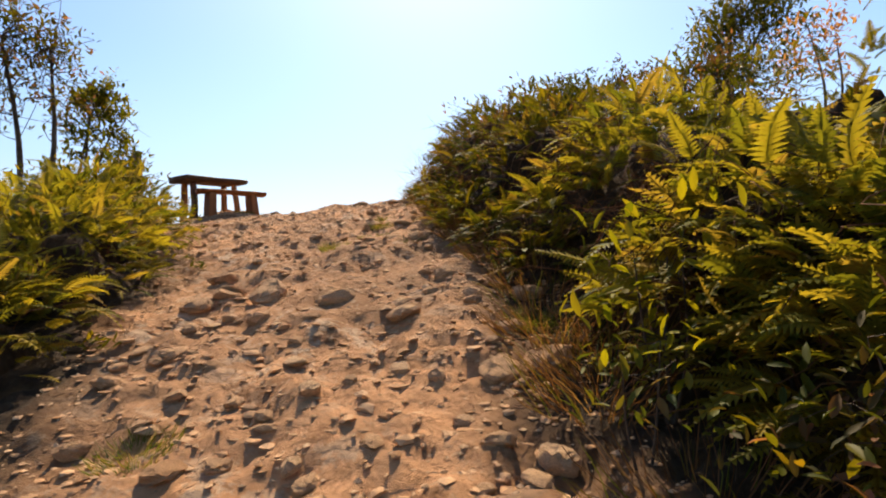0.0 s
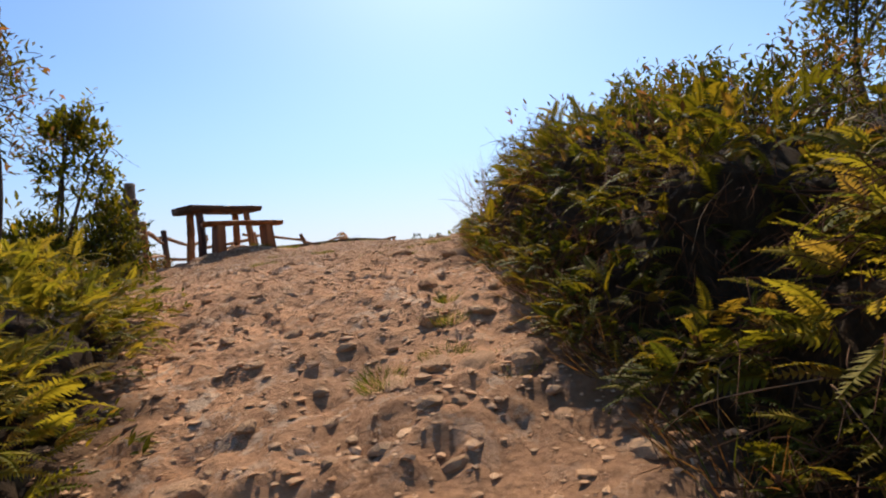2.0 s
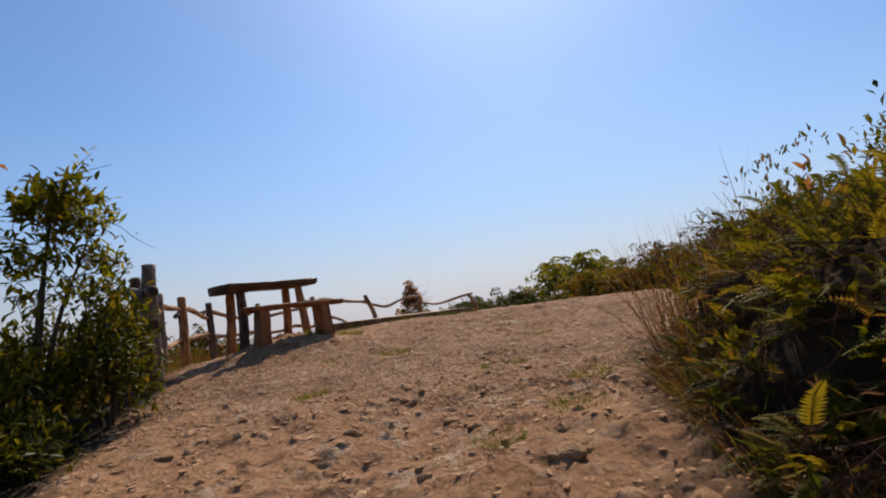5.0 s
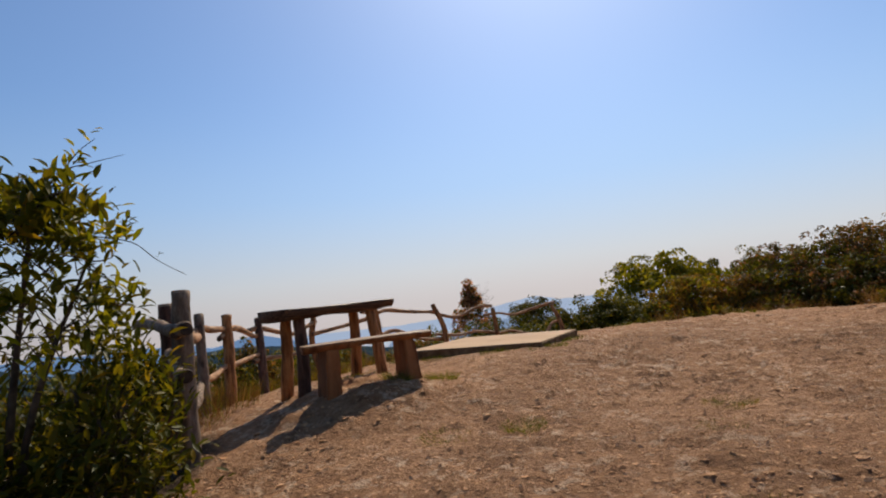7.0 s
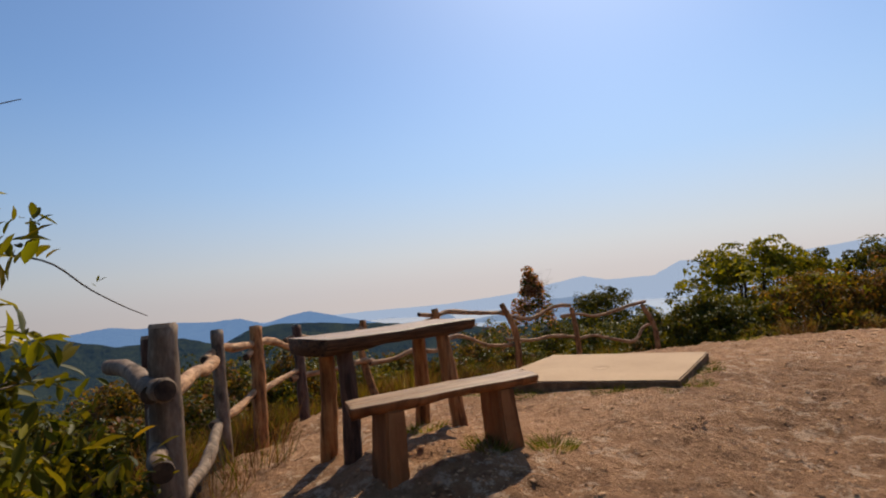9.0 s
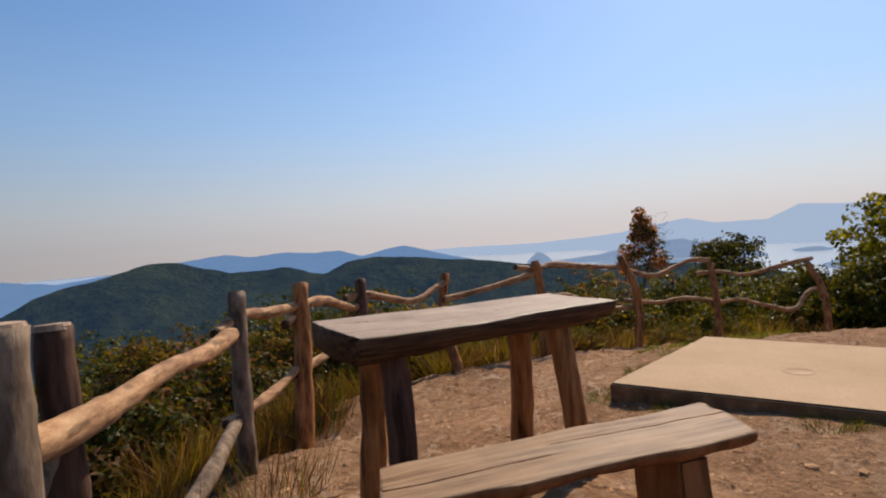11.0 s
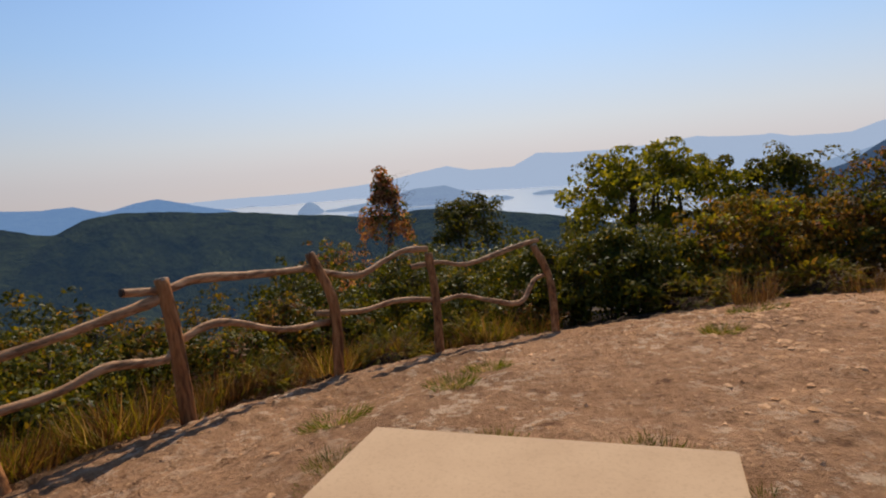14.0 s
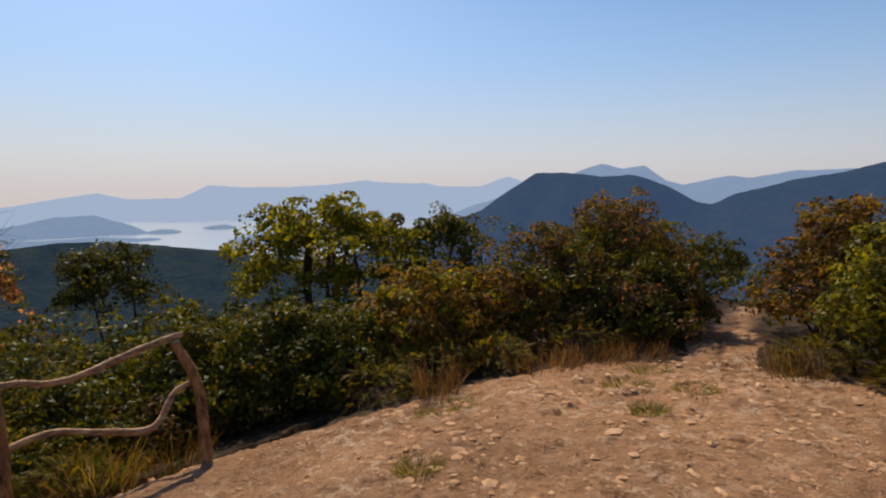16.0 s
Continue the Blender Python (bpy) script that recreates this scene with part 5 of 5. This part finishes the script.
# the scrub outside the fence
rng_belt = np.random.default_rng(77)
FOOT = np.array([POSTS[k][0] for k in range(1, 10)])
for k in range(34):
    s = k / 33 * (len(FOOT) - 1)
    i = min(int(s), len(FOOT) - 2)
    p = FOOT[i] + (s - i) * (FOOT[i + 1] - FOOT[i])
    d = FOOT[i + 1] - FOOT[i]
    out = np.array((-d[1], d[0])) / np.hypot(*d)
    off = (1.5, 2.0, 2.9)[k % 3] + rng_belt.uniform(-0.15, 0.25)
    h = (0.72, 1.0, 1.25)[k % 3] * rng_belt.uniform(0.75, 1.2)
    r = rng_belt.uniform(0.48, 0.68)
    mats = ((LEAF_DARK, FERN_OLIVE, LEAF_BROWN), (LEAF_DARK, LEAF_MID, FERN_OLIVE), (LEAF_DARK, LEAF_BROWN, LEAF_DARK), (LEAF_BROWN, LEAF_DARK, LEAF_ORANGE))[rng_belt.integers(0, 4)]
    shrub("shrub", tuple(p + out * off), h, (r, r, h * 0.45), mats, "low green and yellow scrub outside the rustic fence", seed=300 + k, clusters=135, per=29, leaf=0.066, low=0.02, group="scrub along the fence", shape_of=LEAF_FAR, tuft=1.75, sprigs=10)
for k in range(46):
    a = radians(rng_belt.uniform(-82, 6))
    dist = rng_belt.uniform(8.6, 16.5)
    x, y = -3.8 + dist * math.sin(a), 12.0 + dist * math.cos(a)
    g = at_ground(x, y)
    line = 4.72 - dist * 0.1
    h = min(3.2, max(0.9, (line - g) * rng_belt.uniform(0.72, 0.98)))
    r = rng_belt.uniform(0.9, 1.4)
    mats = ((LEAF_MID, LEAF_DARK), (LEAF_DARK,), (LEAF_MID, LEAF_DARK, LEAF_DARK), (LEAF_BROWN, LEAF_MID), (LEAF_DARK, LEAF_ORANGE))[rng_belt.integers(0, 5)]
    shrub("shrub", (x, y), h, (r, r, max(0.5, h * 0.42)), mats, "mixed scrub on the slope below the lookout", seed=400 + k, clusters=105, per=22, leaf=0.08 if dist < 11 else 0.11, low=0.02, group="scrub on the slope", shape_of=LEAF_FAR, tuft=1.6)

for k in range(26):
    s = (k + rng_belt.uniform(0, 0.7)) / 27 * (len(FOOT) - 1)
    i = min(int(s), len(FOOT) - 2)
    p = FOOT[i] + (s - i) * (FOOT[i + 1] - FOOT[i])
    d = FOOT[i + 1] - FOOT[i]
    p = p + np.array((-d[1], d[0])) / np.hypot(*d) * rng_belt.uniform(0.4, 0.85)
    grass_tuft("dry_grass", tuple(p), 0.26, rng_belt.uniform(0.28, 0.5), 320, (GRASS_RUST, FERN_OLIVE, FERN_OLIVE if k % 2 else GRASS_RUST, GRASS_DRY if k % 5 == 0 else DEAD_TANGLE), "brown dry grass at the foot of the fence", 800 + k, 0.45, width=0.4, group="dry grass along the fence")

# trees beyond the fence
shrub("tree", (-9.7, 28.4), 4.94 - at_ground(-9.7, 28.4), (0.92, 0.92, 1.4), (LEAF_RED, LEAF_RED, LEAF_MID), "conical tree with russet and green leaves", "tree", seed=501, clusters=150, per=26, leaf=0.11, stems=1, stem_r=0.06, cone=0.95, tuft=1.45, low=0.3, shape_of=LEAF_FAR, open_crown=0.2)
shrub("tree", (-7.3, 29.5), 4.0 - at_ground(-7.3, 29.5), (1.15, 1.1, 1.0), (LEAF_DARK,), "dark green bushy tree", "tree", seed=502, clusters=170, per=34, leaf=0.105, shape_of=LEAF_FAR, tuft=1.8, stems=3, stem_r=0.06)
shrub("tree", (-2.1, 27.2), 5.05 - at_ground(-2.1, 27.2), (2.15, 1.8, 1.35), (LEAF_YELLOW, LEAF_YELLOW, LEAF_MID), "broad tree with yellow-green leaves and visible limbs", "tree", seed=503, clusters=270, per=52, leaf=0.12, stems=7, stem_r=0.08, open_crown=0.45, tuft=1.9, flat=0.55, low=0.2, shape_of=LEAF_FAR)
shrub("tree", (0.7, 27.0), 4.75 - at_ground(0.7, 27.0), (1.0, 1.0, 1.1), (LEAF_DARK, LEAF_MID), "dark green tree beside a broader one", "tree", seed=504, clusters=140, per=36, leaf=0.105, shape_of=LEAF_FAR, tuft=1.8, stems=3, stem_r=0.06, open_crown=0.4)
for k, (x, y, top, rx, ry, mats, label, c) in enumerate((
        (-3.3, 20.4, 4.05, 0.9, 0.85, (LEAF_MID, LEAF_DARK), "dense dark green shrub at the end of the fence", 170),
        (-4.4, 20.75, 3.7, 0.8, 0.8, (LEAF_DARK, LEAF_MID), "dense dark green shrub at the end of the fence", 130),
        (-2.5, 20.9, 3.75, 0.9, 0.8, (LEAF_DARK, LEAF_MID), "dense dark green shrub", 120),
        (-1.25, 20.9, 4.25, 1.05, 0.9, (LEAF_ORANGE, LEAF_YELLOW, LEAF_ORANGE), "shrub with orange-tinged yellow leaves", 180),
        (-0.3, 21.2, 4.2, 1.0, 0.9, (LEAF_ORANGE, LEAF_BROWN), "shrub with orange-tinged leaves", 150),
        (0.8, 21.3, 4.75, 1.1, 1.0, (LEAF_BROWN, LEAF_MID), "tall bronze-leaved shrub with grey twigs", 190),
        (2.0, 22.0, 5.1, 1.2, 1.0, (LEAF_BROWN, LEAF_BROWN, LEAF_MID), "tall bronze-leaved shrub with grey twigs", 210),
        (3.1, 23.0, 5.2, 1.2, 1.1, (LEAF_BROWN, LEAF_ORANGE), "tall bronze-leaved shrub with grey twigs", 190),
        (4.1, 23.4, 4.6, 1.0, 1.0, (LEAF_BROWN, LEAF_MID), "bronze-leaved shrub beside the narrow path", 140),
        (1.35, 20.35, 4.1, 0.75, 0.7, (LEAF_BROWN, LEAF_DARK), "bronze and green shrub at the clearing's edge", 120),
        (2.35, 20.75, 4.3, 0.75, 0.7, (LEAF_BROWN, LEAF_DARK), "bronze and green shrub beside the narrow path", 120),
        (5.6, 23.6, 4.3, 0.9, 0.9, (LEAF_DARK, LEAF_MID), "dark green shrub beside the narrow path", 110),
        (3.4, 18.55, 5.25, 0.8, 0.8, (LEAF_BROWN, LEAF_ORANGE), "tall bronze-tipped shrub at the path's mouth", 140),
        (3.0, 17.35, 5.1, 0.95, 0.85, (LEAF_YELLOW, LEAF_MID, LEAF_DARK), "tall green broad-leaved shrub at the path's mouth", 190),
        (4.3, 19.7, 4.5, 0.8, 0.8, (LEAF_MID, LEAF_BROWN), "green shrub beside the narrow path", 110),
        (3.9, 16.2, 5.2, 1.0, 0.9, (LEAF_MID, LEAF_DARK), "green broad-leaved shrub at the clearing's edge", 120))):
    h = top - at_ground(x, y)
    shrub("shrub", (x, y), h, (rx, ry, h * 0.46), mats, label, seed=520 + k, clusters=int(c * 1.5), per=33, leaf=0.074, low=0.02, stems=6, group="shrubs round the clearing", shape_of=LEAF_FAR, tuft=1.75, sprigs=8)
for k, (x, y, r, h) in enumerate(((-2.3, 19.6, 0.7, 0.6), (-1.6, 19.75, 0.65, 0.65), (-0.75, 19.75, 0.55, 0.6), (-5.1, 18.7, 0.5, 0.5), (-5.9, 17.9, 0.5, 0.5), (-6.9, 16.7, 0.45, 0.5), (2.05, 17.85, 0.5, 0.55), (2.35, 17.0, 0.5, 0.5), (0.5, 19.9, 0.6, 0.6))):
    fern_bush((x, y), (r, r * 0.8), h * 0.8, 230, (FERN_OLIVE,), "golden-brown ferns at the clearing's edge", 560 + k, 0.15, tangle=160, core=0.5, leaves=120, stalks=DEAD_STEM)

for k, (x, y, top, r) in enumerate(((-9.4, 24.4, 3.25, 0.9), (-8.0, 25.0, 2.95, 0.9), (-10.4, 25.6, 3.1, 1.0), (-9.0, 22.6, 3.0, 0.8))):
    h = top - at_ground(x, y)
    shrub("shrub", (x, y), h, (r, r, h * 0.44), (LEAF_BROWN, LEAF_RED, LEAF_MID) if k != 1 else (LEAF_MID, LEAF_BROWN), "russet and green scrub below a conical tree", seed=580 + k, clusters=150, per=26, leaf=0.085, low=0.02, group="scrub on the slope", shape_of=LEAF_FAR, tuft=1.6)

# grasses
for k, (x, y, r, h, n) in enumerate(((-0.35, 19.35, 0.45, 0.36, 130), (0.25, 19.3, 0.45, 0.36, 140), (0.85, 19.25, 0.4, 0.33, 120), (-1.75, 18.95, 0.22, 0.5, 70), (-7.1, 16.3, 0.25, 0.45, 110), (-6.75, 16.9, 0.25, 0.4, 100), (-7.7, 15.0, 0.25, 0.4, 90), (-6.25, 10.95, 0.3, 0.38, 80), (-6.05, 10.3, 0.28, 0.36, 80), (-4.3, 18.95, 0.3, 0.4, 80), (-7.6, 12.4, 0.35, 0.45, 90), (0.3, 8.5, 0.22, 0.85, 60), (0.6, 8.7, 0.25, 0.95, 50), (0.25, 8.0, 0.2, 0.75, 50), (0.75, 8.3, 0.3, 1.25, 8), (1.7, 17.75, 0.3, 0.4, 90))):
    grass_tuft("dry_grass", (x, y), r, h, int(n * 2.2), (GRASS_RUST, GRASS_RUST, DEAD_STEM) if k < 4 or k > 10 else (GRASS_RUST, DEAD_TANGLE, DEAD_STEM) if k in (4, 5) else (GRASS_RUST, DEAD_TANGLE, FERN_GREEN), "clump of tall dry straw-coloured grass", 600 + k, 0.1 if 10 < k < 15 else 0.3, width=0.16 if 10 < k < 15 else 0.35)
for k, (x, y, r) in enumerate(((0.71, 4.3, 0.11), (0.45, 4.42, 0.09), (0.22, 4.25, 0.09), (0.4, 2.02, 0.1), (1.57, 2.86, 0.09), (0.39, 4.88, 0.1), (-0.35, 8.05, 0.14), (-0.37, 7.35, 0.14), (0.34, 5.18, 0.08), (0.36, 4.88, 0.09), (-0.41, 6.73, 0.12), (-0.7, 6.91, 0.1), (-1.07, 8.68, 0.14), (-2.53, 8.25, 0.12), (-3.09, 9.7, 0.17), (-2.57, 10.01, 0.15), (-1.14, 10.57, 0.15),
                               (-1.23, 9.95, 0.12), (-1.84, 18.4, 0.24), (-4.57, 15.71, 0.16), (-5.26, 15.12, 0.2), (-2.48, 16.92, 0.13), (-4.39, 16.13, 0.15), (-0.1, 18.0, 0.2), (0.35, 17.6, 0.16), (-0.45, 17.2, 0.12), (0.5, 18.5, 0.18), (-4.1, 10.95, 0.12), (-3.75, 11.25, 0.13), (-4.9, 11.5, 0.15))):
    grass_tuft("grass_tuft", (x, y), r * 1.15, 0.06 if k < 18 else 0.1, int(260 + 1100 * r), (GRASS_GREEN, GRASS_GREEN, GRASS_GREEN, GRASS_GREEN, GRASS_DRY), "short tuft of green grass on the bare earth", 650 + k, 0.9)
for k, (x, y) in enumerate([(-5.02 + 0.02 * j, 12.8 + 0.26 * j) for j in range(7)] + [(-4.6 + 0.27 * j, 14.6 - 0.012 * j) for j in range(7)] + [(-4.7 + 0.26 * j, 12.67) for j in range(7)] + [(-2.94 + 0.02 * j, 12.95 + 0.25 * j) for j in range(6)]):
    grass_tuft("grass_tuft", (x, y), 0.09 if k % 3 else 0.15, 0.05 if k % 3 else 0.085, 110 if k % 3 else 260, (GRASS_GREEN, FERN_GREEN, GRASS_GREEN, GRASS_DRY) if 7 <= k < 14 else (LEAF_DARK, FERN_GREEN, GRASS_GREEN), "fringe of short grass along the concrete slab", 700 + k, 0.6)

# ---- stones ----


def stone_mesh(seed, cuts=2):
    """A broken, weathered lump: the hull of a few corners, worn and pitted."""
    rng = np.random.default_rng(seed)
    bm = bmesh.new()
    for p in unit_sphere(rng, 15) * rng.uniform(0.85, 1.1, (15, 1)):
        bm.verts.new(p)
    hull = bmesh.ops.convex_hull(bm, input=bm.verts[:])
    bmesh.ops.delete(bm, geom=[q for q in hull["geom_interior"] if isinstance(q, bmesh.types.BMVert)], context="VERTS")
    bmesh.ops.subdivide_edges(bm, edges=bm.edges[:], cuts=cuts, use_grid_fill=True, smooth=0.35)
    bmesh.ops.triangulate(bm, faces=bm.faces[:])
    off = Vector((seed * 3.7, seed * 1.3, seed * 2.1))
    for w in bm.verts:
        p = w.co.copy()
        w.co = p * (0.95 + 0.12 * noise.noise(p * 2.2 + off) + 0.10 * noise.noise(p * 5 + off) + 0.05 * noise.noise(p * 11 + off))
    me = bpy.data.meshes.new("stone")
    bm.to_mesh(me)
    bm.free()
    me.materials.append(STONE)
    return me


STONES = [stone_mesh(k, 4) for k in range(8)]
SMALL = [stone_mesh(k + 20, 1) for k in range(6)]
rng_stone = np.random.default_rng(9)


def stone(x, y, size, flat=0.6, sink=0.25, pool=STONES):
    q = rng_stone
    ob = new("stone", pool[int(q.integers(0, len(pool)))])
    sx, sy, sz = size * q.uniform(0.45, 0.6), size * q.uniform(0.38, 0.55), size * 0.5 * flat * q.uniform(0.8, 1.25)
    ob.matrix_world = pose(x, y, at_ground(x, y) + float(relief(x, y)[0]) * 0.8 + sz * (1 - 2 * sink), q.uniform(-14, 14), q.uniform(-14, 14), q.uniform(0, 360)) @ Matrix.Diagonal((sx, sy, sz, 1))
    return tagged(ob, "rough tan stone half sunk in the dry earth", "stone", "loose stones on the path")


LOWER_STONES = ((0.22, 3.3, 0.29), (0.65, 3.12, 0.25), (1.02, 2.93, 0.18), (0.34, 2.92, 0.14), (0.09, 2.67, 0.16), (0.02, 2.42, 0.17), (0.38, 2.47, 0.12), (1.47, 2.48, 0.2), (1.63, 2.52, 0.22), (1.63, 2.02, 0.17), (1.49, 2.04, 0.13), (0.17, 2.04, 0.13), (0.58, 1.91, 0.14), (0.85, 2.29, 0.11),
                (0.73, 2.2, 0.09), (0.96, 2.38, 0.08), (1.37, 2.2, 0.09), (-0.05, 3.36, 0.18), (0.26, 4.21, 0.2), (0.62, 4.26, 0.24), (0.8, 4.32, 0.2), (0.45, 4.3, 0.18),)
UPPER_STONES = ((1.49, 2.84, 0.14), (1.08, 3.2, 0.12), (1.31, 3.07, 0.11), (0.68, 1.99, 0.11), (1.0, 1.91, 0.12), (1.14, 2.07, 0.1), (-0.21, 3.59, 0.2), (1.12, 3.39, 0.14),
                (1.02, 3.43, 0.12), (1.29, 3.14, 0.15), (1.55, 3.17, 0.2), (-0.27, 4.77, 0.16), (-0.11, 3.13, 0.18), (-0.03, 3.29, 0.17), (0.18, 5.35, 0.17), (-0.37, 5.82, 0.17), (-0.06, 5.68, 0.15), (0.29, 4.87, 0.2), (0.77, 5.29, 0.14), (0.55, 4.88, 0.16), (-1.09, 5.4, 0.1), (0.14, 6.22, 0.19), (-0.1, 6.3, 0.16), (-0.35, 6.63, 0.2), (-0.68, 5.07, 0.12))
for x, y, s in LOWER_STONES + UPPER_STONES:
    stone(x, y, s * 0.94, 0.55, 0.5)
for k in range(250):
    y = rng_stone.uniform(1.2, 8.6) if k < 205 else rng_stone.uniform(9, 18.8)
    lo, hi = float(np.interp(y, [p[1] for p in EDGE_LEFT], [p[0] for p in EDGE_LEFT])), float(np.interp(y, [p[1] for p in EDGE_RIGHT], [p[0] for p in EDGE_RIGHT]))
    x = rng_stone.uniform(max(lo, -6.5), hi)
    if -5.2 < x < -2.7 and 12.5 < y < 14.8:
        continue
    stone(x, y, rng_stone.uniform(0.045, 0.13) * (0.9 if k < 205 else 0.65), 0.5 if k < 205 else 0.4, 0.45, SMALL)


def pebbles(name, n, lo_y, hi_y, smallest, largest, seed, label, x_from=-7.0, mat=STONE, thick=(0.25, 0.5)):
    rng = np.random.default_rng(seed)
    bm = bmesh.new()
    if largest < 0.023:
        cage = [bm.verts.new(p) for p in ((1, 0, 0), (0, 1, 0), (-1, 0, 0), (0, -1, 0), (0, 0, 1), (0, 0, -1))]
        for a in range(4):
            for tip in (4, 5):
                bm.faces.new((cage[a], cage[(a + 1) % 4], cage[tip]) if tip == 4 else (cage[(a + 1) % 4], cage[a], cage[tip]))
        bm.verts.index_update()
    else:
        bmesh.ops.create_icosphere(bm, subdivisions=1, radius=1.0)
    V0 = np.array([v.co[:] for v in bm.verts])
    F0 = np.array([[v.index for v in f.verts] for f in bm.faces])
    bm.free()
    y = rng.uniform(lo_y, hi_y, n)
    lo = np.maximum(np.interp(y, [p[1] for p in EDGE_LEFT], [p[0] for p in EDGE_LEFT]), x_from) - 0.15
    hi = np.interp(y, [p[1] for p in EDGE_RIGHT], [p[0] for p in EDGE_RIGHT]) + 0.25
    x = lo + (hi - lo) * rng.uniform(0, 1, n)
    keep = ~((x > -5.0) & (x < -2.85) & (y > 12.7) & (y < 14.55))
    x, y = x[keep], y[keep]
    m = len(x)
    s = np.exp(rng.uniform(math.log(smallest), math.log(largest), m))
    W = V0[None] * (1 + 0.3 * rng.normal(size=(m, len(V0), 1))).clip(0.55, 1.5) * (s[:, None] * np.stack([rng.uniform(0.7, 1.2, m), rng.uniform(0.7, 1.2, m), rng.uniform(*thick, m)], 1))[:, None]
    W = W + np.stack([x, y, ground_height(x, y) + relief(x, y)], 1)[:, None]
    F = (F0[None] + (np.arange(m) * len(V0))[:, None, None]).reshape(-1, 3)
    tagged(new(name, mesh_of(name, W.reshape(-1, 3), F, mat, False)), label, "gravel", kind="stuff")


pebbles("gravel", 3200, 1.0, 9.0, 0.005, 0.026, 41, "loose gravel scattered on the steep path", thick=(0.2, 0.45))
pebbles("gravel", 5500, 9.0, 19.2, 0.005, 0.018, 42, "loose gravel scattered on the clearing", thick=(0.15, 0.3))
pebbles("gravel", 4000, 11.5, 19.0, 0.006, 0.021, 43, "pale flat stone chips trodden into the clearing", -3.2, PALE_STONE, (0.12, 0.25))
pebbles("gravel", 1000, 13.5, 18.6, 0.012, 0.036, 44, "pale flat stone chips where the narrow path begins", -0.9, PALE_STONE, (0.15, 0.3))

pebbles("gravel", 800, 1.0, 8.6, 0.014, 0.036, 45, "baked lumps of earth and stone on the steep path", mat=STONE, thick=(0.3, 0.55))
pebbles("gravel", 700, 8.6, 19.0, 0.012, 0.034, 46, "baked lumps of earth and stone on the clearing", mat=STONE, thick=(0.35, 0.6))
pebbles("gravel", 4500, 1.2, 9.0, 0.006, 0.017, 47, "crumbs of dry earth on the steep path", mat=STONE, thick=(0.3, 0.6))
pebbles("gravel", 7000, 8.8, 19.0, 0.006, 0.02, 48, "crumbs of dry earth on the clearing", mat=STONE, thick=(0.4, 0.75))
pebbles("gravel", 420, 15.0, 18.8, 0.02, 0.055, 49, "pale broken stones where the narrow path begins", -2.6, PALE_STONE, (0.2, 0.45))
pebbles("gravel", 9000, 7.5, 13.0, 0.006, 0.022, 50, "crumbs of dry earth trodden into the clearing", -4.8, STONE, (0.35, 0.7))
